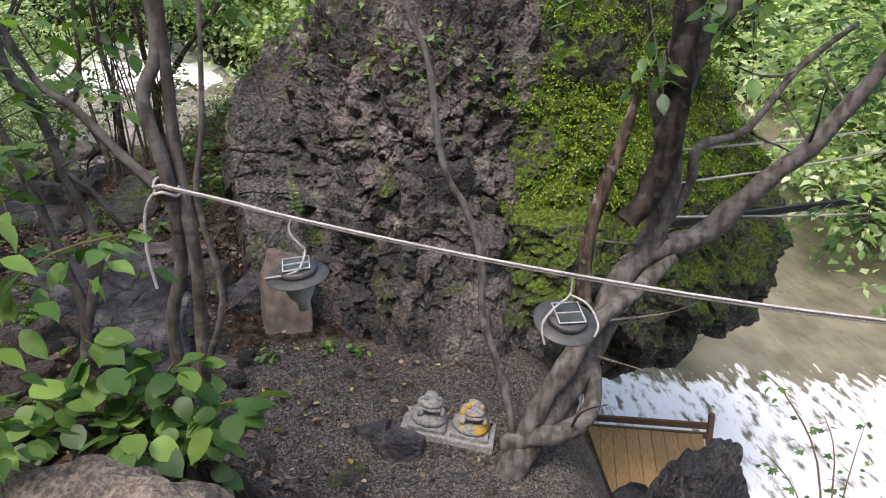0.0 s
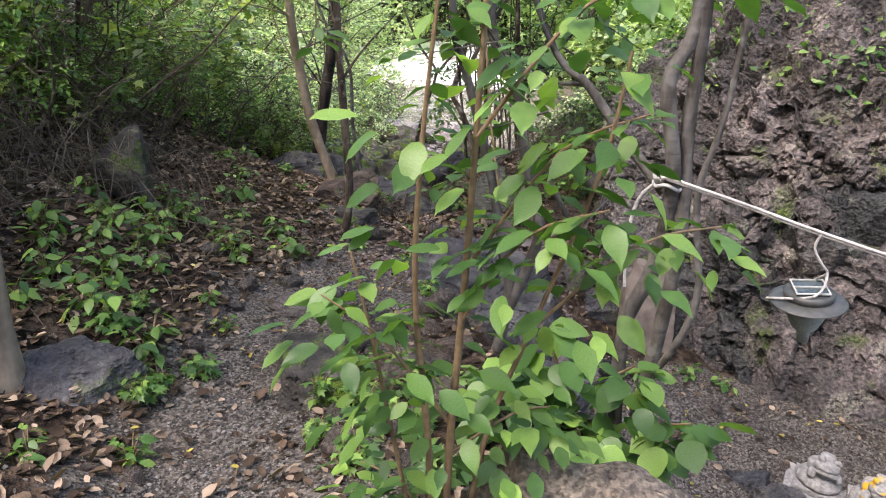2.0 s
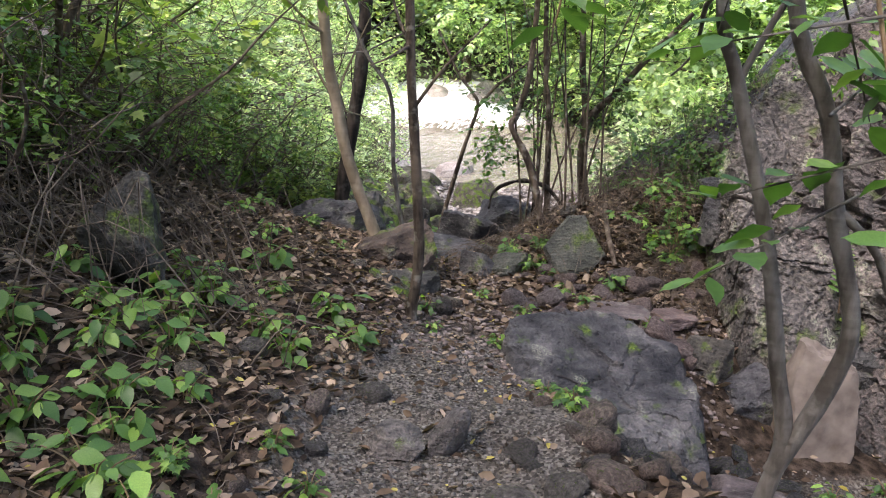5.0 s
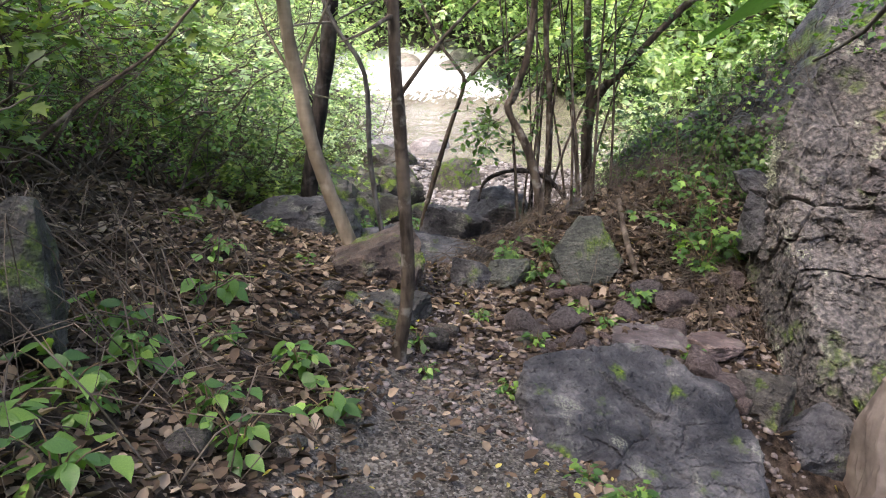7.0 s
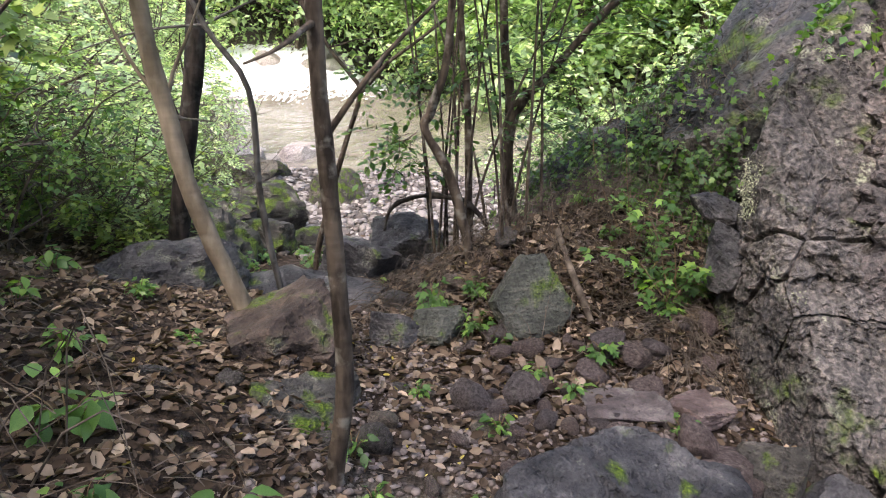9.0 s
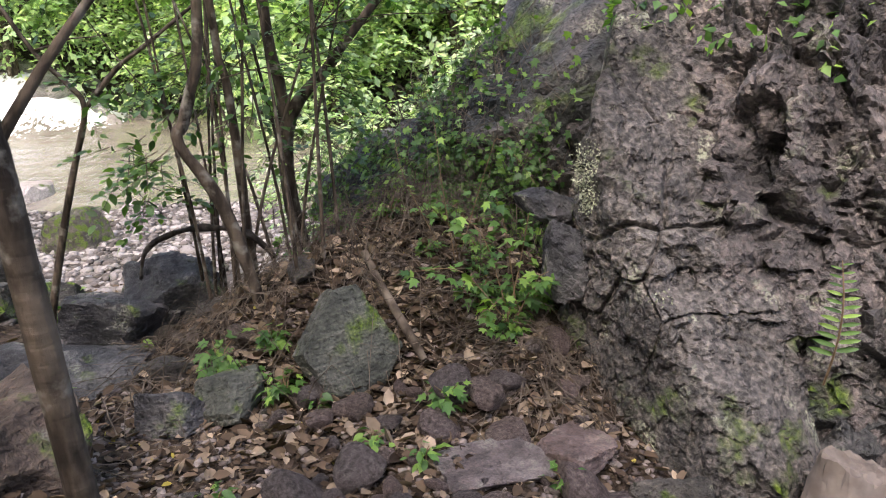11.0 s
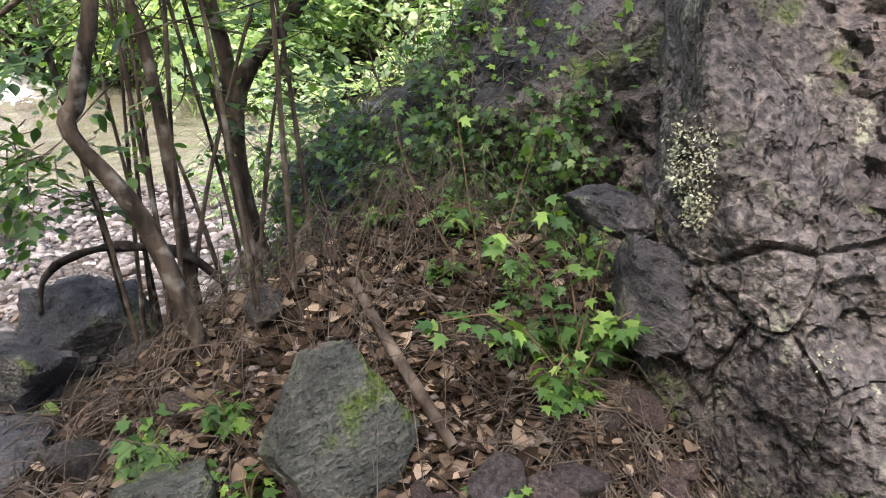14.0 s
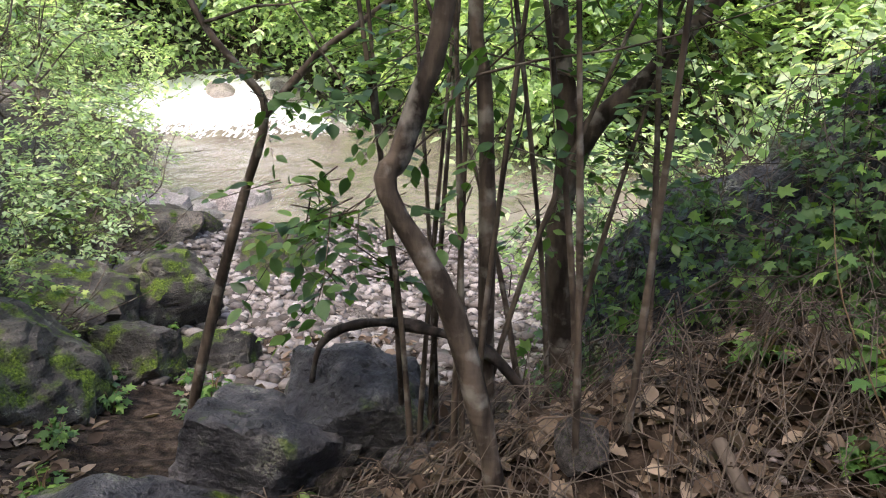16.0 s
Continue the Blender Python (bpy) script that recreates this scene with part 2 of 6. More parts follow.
def up_mask(nt, lo, hi):
    g = nt.nodes.new("ShaderNodeNewGeometry")
    s = nt.nodes.new("ShaderNodeSeparateXYZ")
    nt.links.new(g.outputs["Normal"], s.inputs[0])
    mr = nt.nodes.new("ShaderNodeMapRange")
    mr.inputs[1].default_value, mr.inputs[2].default_value = lo, hi
    nt.links.new(s.outputs[2], mr.inputs[0])
    return mr.outputs[0]


def rock_material(name, dark, mid, light, scale=1.0, moss=0.0, lichen=0.0, rough=0.75, vary=0.3, relief=0.02, clasts=0.0, grain_mix=0.62, streak=0.0):
    m, nt, b = start(name, rough)
    big = tex(nt, "ShaderNodeTexNoise", 1.7 * scale, 8)
    fine = tex(nt, "ShaderNodeTexNoise", 34 * scale, 12)
    col = ramp(nt, big.outputs[0], [(0.3, dark), (0.52, mid), (0.72, light)])
    grain = ramp(nt, fine.outputs[0], [(0.36, (0.18, 0.18, 0.18)), (0.5, (0.9, 0.9, 0.9)), (0.62, (1.7, 1.66, 1.6))])
    col = blend(nt, grain_mix, col, grain, "MULTIPLY")
    lines_tex = None
    if streak:
        lines_tex = tex(nt, "ShaderNodeTexNoise", 9 * scale, 9, stretch=(0.35, 0.6, 2.2))
        col = blend(nt, streak, col, ramp(nt, lines_tex.outputs[0], [(0.35, (0.4, 0.4, 0.41)), (0.5, (0.95, 0.95, 0.95)), (0.66, (1.6, 1.56, 1.5))]), "MULTIPLY")
    if clasts:
        bits = tex(nt, "ShaderNodeTexVoronoi", 38 * scale)
        col = blend(nt, clasts, col, ramp(nt, bits.outputs["Color"], [(0.1, (0.35, 0.35, 0.36)), (0.5, (0.9, 0.88, 0.86)), (0.9, (1.9, 1.8, 1.7))]), "MULTIPLY")
    if vary:
        info = nt.nodes.new("ShaderNodeObjectInfo")
        tint = ramp(nt, info.outputs["Random"], [(0.0, (0.55, 0.56, 0.58)), (0.4, (0.95, 0.95, 0.95)), (0.7, (1.2, 1.0, 0.92)), (1.0, (1.35, 1.25, 1.12))])
        col = blend(nt, vary, col, tint, "MULTIPLY")
    vor = tex(nt, "ShaderNodeTexVoronoi", 5.5 * scale)
    seam = tex(nt, "ShaderNodeTexVoronoi", 8.0 * scale)
    seam.feature = "DISTANCE_TO_EDGE"
    warp = nt.nodes.new("ShaderNodeVectorMath")
    warp.operation = "ADD"
    soft = nt.nodes.new("ShaderNodeVectorMath")
    soft.operation, soft.inputs[3].default_value = "SCALE", 0.12 / scale
    nt.links.new(tex(nt, "ShaderNodeTexNoise", 5 * scale, 4).outputs["Color"], soft.inputs[0])
    nt.links.new(seam.inputs["Vector"].links[0].from_socket, warp.inputs[0])
    nt.links.new(soft.outputs[0], warp.inputs[1])
    nt.links.new(warp.outputs[0], seam.inputs["Vector"])
    crack = ramp(nt, seam.outputs["Distance"], [(0.0, (0, 0, 0)), (0.05, (1, 1, 1))])
    pores = ramp(nt, tex(nt, "ShaderNodeTexNoise", 13 * scale, 3).outputs[0], [(0.34, (0, 0, 0)), (0.42, (1, 1, 1))])
    if lichen:
        ln = tex(nt, "ShaderNodeTexNoise", 3.4 * scale, 9)
        lm = ramp(nt, ln.outputs[0], [(0.60, (0, 0, 0)), (0.66, (1, 1, 1))])
        spots = ramp(nt, tex(nt, "ShaderNodeTexNoise", 60 * scale, 4).outputs[0], [(0.45, (0, 0, 0)), (0.55, (1, 1, 1))])
        f = calc(nt, "MULTIPLY", calc(nt, "MULTIPLY", lm, spots), lichen)
        col = blend(nt, f, col, (0.34, 0.355, 0.255))
    if moss:
        mn = tex(nt, "ShaderNodeTexNoise", 2.6 * scale, 8)
        mm = calc(nt, "MULTIPLY", ramp(nt, mn.outputs[0], [(0.62 - 0.3 * moss, (0, 0, 0)), (0.72 - 0.3 * moss, (1, 1, 1))]), up_mask(nt, -0.1, 0.55))
        mc = ramp(nt, tex(nt, "ShaderNodeTexNoise", 35 * scale, 5).outputs[0], [(0.35, (0.025, 0.042, 0.008)), (0.55, (0.075, 0.115, 0.014)), (0.75, (0.16, 0.21, 0.03))])
        col = blend(nt, mm, col, mc)
    nt.links.new(col, b.inputs["Base Color"])
    c1 = bump(nt, b, fine.outputs[0], 1.0, relief * 1.8)
    c2 = bump(nt, b, big.outputs[0], 0.6, relief * 5, c1)
    c3 = bump(nt, b, vor.outputs["Distance"], 0.35, relief * 1.6, c2)
    c4 = bump(nt, b, pores, 1.0, relief * 0.9, c3)
    c5 = bump(nt, b, crack, 0.3, relief * 0.5, c4)
    if streak:
        bump(nt, b, lines_tex.outputs[0], 0.8, relief * 2.0, c5)
    nt.links.new(ramp(nt, fine.outputs[0], [(0.3, (rough - 0.25,) * 3), (0.6, (rough + 0.1,) * 3)]), b.inputs["Roughness"])
    return m


def leaf_material(name, dark, mid, light, gloss=0.46, through_light=0.42):
    m, nt, b = start(name, gloss)
    g = nt.nodes.new("ShaderNodeNewGeometry")
    info = nt.nodes.new("ShaderNodeObjectInfo")
    add = nt.nodes.new("ShaderNodeMath")
    add.operation = "ADD"
    nt.links.new(g.outputs["Random Per Island"], add.inputs[0])
    nt.links.new(info.outputs["Random"], add.inputs[1])
    fr = nt.nodes.new("ShaderNodeMath")
    fr.operation = "FRACT"
    nt.links.new(add.outputs[0], fr.inputs[0])
    col = ramp(nt, fr.outputs[0], [(0.0, dark), (0.55, mid), (0.93, light), (1.0, tuple(min(1, c * 1.5) for c in light))])
    veins = ramp(nt, tex(nt, "ShaderNodeTexNoise", 28, 4).outputs[0], [(0.3, (0.72, 0.75, 0.7)), (0.65, (1.12, 1.1, 1.05))])
    col = blend(nt, 0.7, col, veins, "MULTIPLY")
    nt.links.new(col, b.inputs["Base Color"])
    tr = nt.nodes.new("ShaderNodeBsdfTranslucent")
    warm = blend(nt, 1.0, col, (1.25, 1.35, 0.55), "MULTIPLY")
    nt.links.new(warm, tr.inputs[0])
    mix = nt.nodes.new("ShaderNodeMixShader")
    mix.inputs[0].default_value = through_light
    nt.links.new(b.outputs[0], mix.inputs[1])
    nt.links.new(tr.outputs[0], mix.inputs[2])
    nt.links.new(mix.outputs[0], nt.nodes["Material Output"].inputs[0])
    return m


def plain_material(name, a, c, scale=20, rough=0.7, metal=0.0, relief=0.003, stretch=None, vary=0.0):
    m, nt, b = start(name, rough, metal)
    n = tex(nt, "ShaderNodeTexNoise", scale, 7, stretch=stretch)
    col = ramp(nt, n.outputs[0], [(0.3, a), (0.7, c)])
    wide = ramp(nt, tex(nt, "ShaderNodeTexNoise", scale * 0.12, 3).outputs[0], [(0.3, (0.75, 0.75, 0.75)), (0.7, (1.15, 1.15, 1.15))])
    col = blend(nt, 0.8, col, wide, "MULTIPLY")
    if vary:
        info = nt.nodes.new("ShaderNodeObjectInfo")
        col = blend(nt, vary, col, ramp(nt, info.outputs["Random"], [(0, (0.6, 0.6, 0.6)), (1, (1.3, 1.25, 1.15))]), "MULTIPLY")
    nt.links.new(col, b.inputs["Base Color"])
    bump(nt, b, n.outputs[0], 0.8, relief)
    return m


def bark_material(name, dark, light, patch, scale=1.0, rough=0.85):
    m, nt, b = start(name, rough)
    streak = tex(nt, "ShaderNodeTexNoise", 16 * scale, 8, stretch=(1, 1, 0.28))
    rings = tex(nt, "ShaderNodeTexNoise", 9 * scale, 5, stretch=(0.5, 0.5, 3.0))
    blot = tex(nt, "ShaderNodeTexNoise", 11 * scale, 8)
    col = ramp(nt, streak.outputs[0], [(0.38, dark), (0.6, light)])
    col = blend(nt, 0.3, col, ramp(nt, rings.outputs[0], [(0.4, (0.6, 0.6, 0.6)), (0.58, (1.15, 1.15, 1.15))]), "MULTIPLY")
    col = blend(nt, ramp(nt, blot.outputs[0], [(0.55, (0, 0, 0)), (0.68, (0.7, 0.7, 0.7))]), col, patch)
    nt.links.new(col, b.inputs["Base Color"])
    c = bump(nt, b, streak.outputs[0], 1.0, 0.02)
    bump(nt, b, rings.outputs[0], 0.8, 0.012, c)
    return m


def soil_material():
    m, nt, b = start("soil", 0.95)
    at = nt.nodes.new("ShaderNodeAttribute")
    at.attribute_name = "gravel"
    small = tex(nt, "ShaderNodeTexNoise", 14, 10)
    big = tex(nt, "ShaderNodeTexNoise", 1.2, 8)
    grit = tex(nt, "ShaderNodeTexVoronoi", 75)
    brown = ramp(nt, small.outputs[0], [(0.35, (0.009, 0.006, 0.004)), (0.5, (0.032, 0.022, 0.015)), (0.68, (0.082, 0.06, 0.044))])
    grey = ramp(nt, grit.outputs["Color"], [(0.1, (0.024, 0.021, 0.018)), (0.5, (0.08, 0.07, 0.06)), (0.9, (0.185, 0.17, 0.15))])
    grey = blend(nt, 0.6, grey, ramp(nt, big.outputs[0], [(0.35, (0.62, 0.58, 0.54)), (0.65, (1.1, 1.08, 1.05))]), "MULTIPLY")
    edge = calc(nt, "ADD", at.outputs["Fac"], calc(nt, "SUBTRACT", calc(nt, "MULTIPLY", big.outputs[0], 0.8), 0.4))
    mask = ramp(nt, edge, [(0.35, (0, 0, 0)), (0.6, (1, 1, 1))])
    nt.links.new(blend(nt, mask, brown, grey), b.inputs["Base Color"])
    c = bump(nt, b, grit.outputs["Distance"], 0.7, 0.012)
    bump(nt, b, small.outputs[0], 0.9, 0.03, c)
    return m


def water_material():
    m, nt, b = start("water", 0.08)
    at = nt.nodes.new("ShaderNodeAttribute")
    at.attribute_name = "foam"
    n = tex(nt, "ShaderNodeTexNoise", 1.6, 8, stretch=(1.0, 0.6, 1))
    fine = tex(nt, "ShaderNodeTexNoise", 5.0, 8, stretch=(1.6, 0.5, 0.7))
    rough_foam = nt.nodes.new("ShaderNodeMapRange")
    rough_foam.clamp = False
    for k, q in ((1, 0.0), (2, 1.0), (3, -0.65), (4, 0.65)):
        rough_foam.inputs[k].default_value = q
    nt.links.new(fine.outputs[0], rough_foam.inputs[0])
    f = calc(nt, "ADD", at.outputs["Fac"], rough_foam.outputs[0])
    mask = ramp(nt, f, [(0.42, (0, 0, 0)), (0.62, (1, 1, 1))])
    body = ramp(nt, n.outputs[0], [(0.35, (0.14, 0.122, 0.098)), (0.65, (0.235, 0.208, 0.17))])
    nt.links.new(blend(nt, mask, body, (0.86, 0.88, 0.90)), b.inputs["Base Color"])
    nt.links.new(ramp(nt, mask, [(0, (0.1,) * 3), (1, (0.7,) * 3)]), b.inputs["Roughness"])
    c = bump(nt, b, n.outputs[0], 0.6, 0.12)
    bump(nt, b, fine.outputs[0], 0.5, 0.06, c)
    return m


SOIL, WATER = soil_material(), water_material()
ROCK_GREY = rock_material("grey conglomerate rock", (0.055, 0.051, 0.048), (0.1, 0.092, 0.086), (0.155, 0.141, 0.13), 1.0, moss=0.12, lichen=0.85, vary=0, clasts=0.42)
ROCK_DARK = rock_material("wet dark rock", (0.014, 0.016, 0.017), (0.045, 0.045, 0.044), (0.111, 0.098, 0.091), 1.0, moss=0.15, lichen=0.5, rough=0.62, vary=0, clasts=0.3)
ROCK_PINK = rock_material("pinkish volcanic rock", (0.034, 0.032, 0.032), (0.09, 0.079, 0.075), (0.185, 0.157, 0.146), 1.0, moss=0.05, lichen=0.4, rough=0.7, vary=0, clasts=0.45)
ROCK_MOSS = rock_material("mossy rock", (0.03, 0.03, 0.027), (0.075, 0.072, 0.065), (0.15, 0.138, 0.123), 0.9, moss=1.15, lichen=0.3, vary=0)
ROCK_BLACK = rock_material("black wet rock", (0.008, 0.009, 0.009), (0.028, 0.028, 0.028), (0.065, 0.062, 0.058), 1.4, moss=0.05, lichen=0.1, rough=0.6, vary=0)
STONE = rock_material("path stone", (0.051, 0.047, 0.044), (0.121, 0.109, 0.101), (0.203, 0.18, 0.167), 3.0, moss=0.1, lichen=0.25, vary=0.75, relief=0.006, grain_mix=0.34, streak=0.5)
STONE_RED = rock_material("reddish stone", (0.053, 0.042, 0.041), (0.121, 0.101, 0.097), (0.19, 0.162, 0.154), 3.0, moss=0.0, lichen=0.2, vary=0.6, relief=0.005, grain_mix=0.34, streak=0.5)
STONE_BLUE = rock_material("blue grey boulder", (0.02, 0.021, 0.024), (0.06, 0.06, 0.063), (0.135, 0.131, 0.127), 1.6, moss=0.12, lichen=0.3, vary=0.2, relief=0.01, grain_mix=0.34, streak=0.5)
STONE_PALE = rock_material("pale weathered stone", (0.072, 0.06, 0.048), (0.144, 0.12, 0.096), (0.204, 0.177, 0.144), 1.5, moss=0.25, lichen=0.3, vary=0.1, relief=0.008)
RUST = rock_material("brown rusty stone", (0.03, 0.024, 0.021), (0.075, 0.058, 0.048), (0.13, 0.105, 0.09), 1.8, moss=0.2, lichen=0.25, vary=0.1, relief=0.008, grain_mix=0.34, streak=0.5)
STONE_MOSSY = rock_material("mossy stone", (0.02, 0.02, 0.018), (0.061, 0.057, 0.051), (0.109, 0.099, 0.088), 2.2, moss=0.42, lichen=0.4, vary=0.3, relief=0.008, grain_mix=0.34, streak=0.5)
SLATE = rock_material("greenish grey slab", (0.035, 0.037, 0.032), (0.078, 0.08, 0.068), (0.13, 0.13, 0.112), 2.0, moss=0.25, lichen=0.4, vary=0.0, relief=0.008, grain_mix=0.34, streak=0.5)
SAND = plain_material("sandstone", (0.11, 0.088, 0.072), (0.215, 0.178, 0.15), 9, 0.85, relief=0.012)
BARK_GREY = bark_material("grey smooth bark", (0.056, 0.049, 0.042), (0.131, 0.121, 0.108), (0.171, 0.164, 0.148))
BARK_PALE = bark_material("pale tan bark", (0.145, 0.115, 0.08), (0.265, 0.215, 0.155), (0.25, 0.21, 0.16), 0.7)
BARK_BROWN = bark_material("brown bark", (0.028, 0.021, 0.016), (0.11, 0.085, 0.063), (0.26, 0.24, 0.2))
BARK_DARK = bark_material("dark bark", (0.012, 0.01, 0.009), (0.045, 0.036, 0.03), (0.08, 0.075, 0.066))
LEAF = leaf_material("broad leaf", (0.042, 0.103, 0.025), (0.1, 0.205, 0.046), (0.19, 0.31, 0.066))
# sunlit and shaded versions of the leaf, the light put into the colour
LEAF_SUNLIT = leaf_material("sunlit leaf", (0.07, 0.13, 0.032), (0.16, 0.24, 0.065), (0.33, 0.4, 0.12), 0.4, 0.45)
LEAF_SHADED = leaf_material("shade leaf", (0.031, 0.073, 0.022), (0.069, 0.143, 0.04), (0.129, 0.217, 0.054))
LICHEN = leaf_material("pale lichen", (0.2, 0.21, 0.15), (0.3, 0.31, 0.22), (0.4, 0.41, 0.3), 0.9, 0.05)
# haze and overexposed brightness of the far bank put into the leaf colour
LEAF_HAZED = leaf_material("far leaf with painted haze", (0.18, 0.27, 0.16), (0.39, 0.52, 0.35), (0.68, 0.77, 0.57), 0.5, 0.6)
MOSS = leaf_material("moss tuft", (0.05, 0.1, 0.012), (0.125, 0.21, 0.02), (0.25, 0.35, 0.03), 0.8, 0.25)
DRY = leaf_material("dry leaf", (0.02, 0.013, 0.009), (0.11, 0.076, 0.053), (0.26, 0.2, 0.152), 0.75, 0.12)
DRY_YELLOW = leaf_material("yellowed leaf", (0.24, 0.19, 0.03), (0.33, 0.27, 0.05), (0.4, 0.34, 0.1), 0.6, 0.2)
TWIG = plain_material("dead twig", (0.03, 0.022, 0.016), (0.17, 0.138, 0.108), 9, 0.9)
STEM = plain_material("green brown stem", (0.13, 0.085, 0.045), (0.23, 0.16, 0.09), 30, 0.7)
ROPE = plain_material("grey rope", (0.30, 0.29, 0.27), (0.5, 0.48, 0.45), 90, 0.9)
CARVED = plain_material("carved grey stone", (0.16, 0.155, 0.145), (0.33, 0.32, 0.30), 40, 0.85, relief=0.006)
PLANK = plain_material("larch plank", (0.36, 0.215, 0.09), (0.56, 0.37, 0.18), 9, 0.6, stretch=(6, 0.7, 6), vary=0.35)
TIMBER = plain_material("brown timber", (0.1, 0.055, 0.03), (0.2, 0.12, 0.07), 14, 0.7, stretch=(1, 6, 6))
PLASTIC = plain_material("dark grey plastic", (0.028, 0.03, 0.028), (0.06, 0.062, 0.058), 30, 0.5)
MESHCLOTH = plain_material("pale mesh cloth", (0.27, 0.29, 0.25), (0.40, 0.42, 0.37), 130, 0.8)
CELL = plain_material("solar cell", (0.025, 0.035, 0.032), (0.07, 0.085, 0.075), 12, 0.22)
FRAME_GREY = plain_material("pale grey plastic", (0.33, 0.34, 0.31), (0.46, 0.46, 0.43), 30, 0.6)
STEEL = plain_material("dark steel", (0.02, 0.021, 0.022), (0.045, 0.046, 0.047), 25, 0.5, 0.4)

# ---- ground, one sheet to the horizon ----


def lines(lo, hi, step, reach, grow=1.16):
    inner = list(np.arange(lo, hi, step))
    out_hi, out_lo, d = [], [], step
    while not out_hi or out_hi[-1] < reach:
        d *= grow
        out_hi.append((out_hi[-1] if out_hi else hi - step) + d)
        out_lo.append((out_lo[-1] if out_lo else lo) - d)
    return np.array(out_lo[::-1] + inner + out_hi)


gx, gy = lines(-7.0, 2.5, 0.045, 420), lines(-0.6, 11.0, 0.045, 420)
GX, GY = np.meshgrid(gx, gy)
GZ = land(GX, GY)
side, _ = along_way(GX, GY)
hol = np.hypot((GX - 0.0) / 1.9, (GY - 5.0) / 1.5)
gravel = np.maximum(smooth(0.85, 0.45, np.abs(side)) * smooth(6.6, 5.4, GY), smooth(1.15, 0.8, hol))
gravel = np.maximum(gravel, 0.6 * smooth(11.5, 13, GY))
nx, ny = len(gx), len(gy)
idx = np.arange(nx * ny).reshape(ny, nx)
quads = np.stack([idx[:-1, :-1].ravel(), idx[:-1, 1:].ravel(), idx[1:, 1:].ravel(), idx[1:, :-1].ravel()], 1)
ground = new("ground", mesh_of("ground", np.stack([GX.ravel(), GY.ravel(), GZ.ravel()], 1), quads, SOIL, attr={"gravel": gravel.ravel()}))
tagged(ground, "brown forest soil with a grey gravel footpath", "ground", kind="structure")

# ---- river ----
wx, wy = np.linspace(-60, 45, 260), np.linspace(5, 60, 200)
WX, WY = np.meshgrid(wx, wy)
WZ = water_level(WX, WY)
slope = np.hypot(*np.gradient(WZ, wy, wx))
foam = np.clip(slope * 2.4, 0, 0.95) * smooth(20, 26, WY) + 0.62 * smooth(12.4, 10.6, WY + 0.1 * (WX - 4)) * smooth(0.5, 2, WX) * smooth(14, 9, WX)
foam = np.clip(foam, 0, 0.95)
WZ = WZ + foam * 0.09 * fbm(np.stack([WX.ravel(), WY.ravel(), WZ.ravel()], 1) * 1.7, 3, 2).reshape(WX.shape)
idx = np.arange(WX.size).reshape(WX.shape)
quads = np.stack([idx[:-1, :-1].ravel(), idx[:-1, 1:].ravel(), idx[1:, 1:].ravel(), idx[1:, :-1].ravel()], 1)
river = new("water", mesh_of("water", np.stack([WX.ravel(), WY.ravel(), WZ.ravel()], 1), quads, WATER, attr={"foam": foam.ravel()}))
tagged(river, "muddy brown river with white rapids", "river", kind="structure")

# ---- the great boulder ----
boulder = thing("boulder", "huge mossy volcanic boulder standing over the gravel hollow", "boulder", at=(0, 7, -1.8))


LOBES = {}


# furrows and hollows of the rock: a line of points, its half width and its depth
FURROWS = [([(-1.95, 7.6, 1.0), (-1.72, 7.3, 0.45), (-1.55, 7.1, 0.1), (-1.36, 6.9, -0.3), (-1.2, 6.6, -0.9)], 0.17, 0.26),
           ([(-1.80, 7.33, 0.5), (-1.70, 7.33, 0.48)], 0.12, 0.2), ([(-1.62, 7.05, 0.16), (-1.55, 7.0, 0.05)], 0.13, 0.2),
           ([(-2.05, 7.15, -0.02), (-1.85, 7.0, -0.03), (-1.7, 6.95, -0.12)], 0.06, 0.05), ([(-2.1, 7.0, -0.28), (-1.85, 6.85, -0.3)], 0.06, 0.04),
           ([(-2.15, 6.9, -0.62), (-1.95, 6.75, -0.5), (-1.7, 6.6, -0.7)], 0.05, 0.07),
           ([(-0.95, 6.9, 1.2), (-0.75, 6.8, 0.5), (-0.6, 6.6, -0.2), (-0.5, 6.4, -0.9)], 0.16, 0.2)]


def furrow(v):
    deep = np.zeros(len(v))
    wob = v + 0.05 * np.stack([noise3(v * 6, 71), noise3(v * 6, 72), noise3(v * 6, 73)], 1)
    for line, width, depth in FURROWS:
        line = np.array(line, float)
        best = np.full(len(v), 9.0)
        for a, b in zip(line[:-1], line[1:]):
            u = np.clip(((wob - a) @ (b - a)) / ((b - a) @ (b - a)), 0, 1)
            best = np.minimum(best, np.linalg.norm(wob - a - u[:, None] * (b - a), axis=1))
        deep = np.maximum(deep, depth * smooth(width, width * 0.25, best))
    return deep


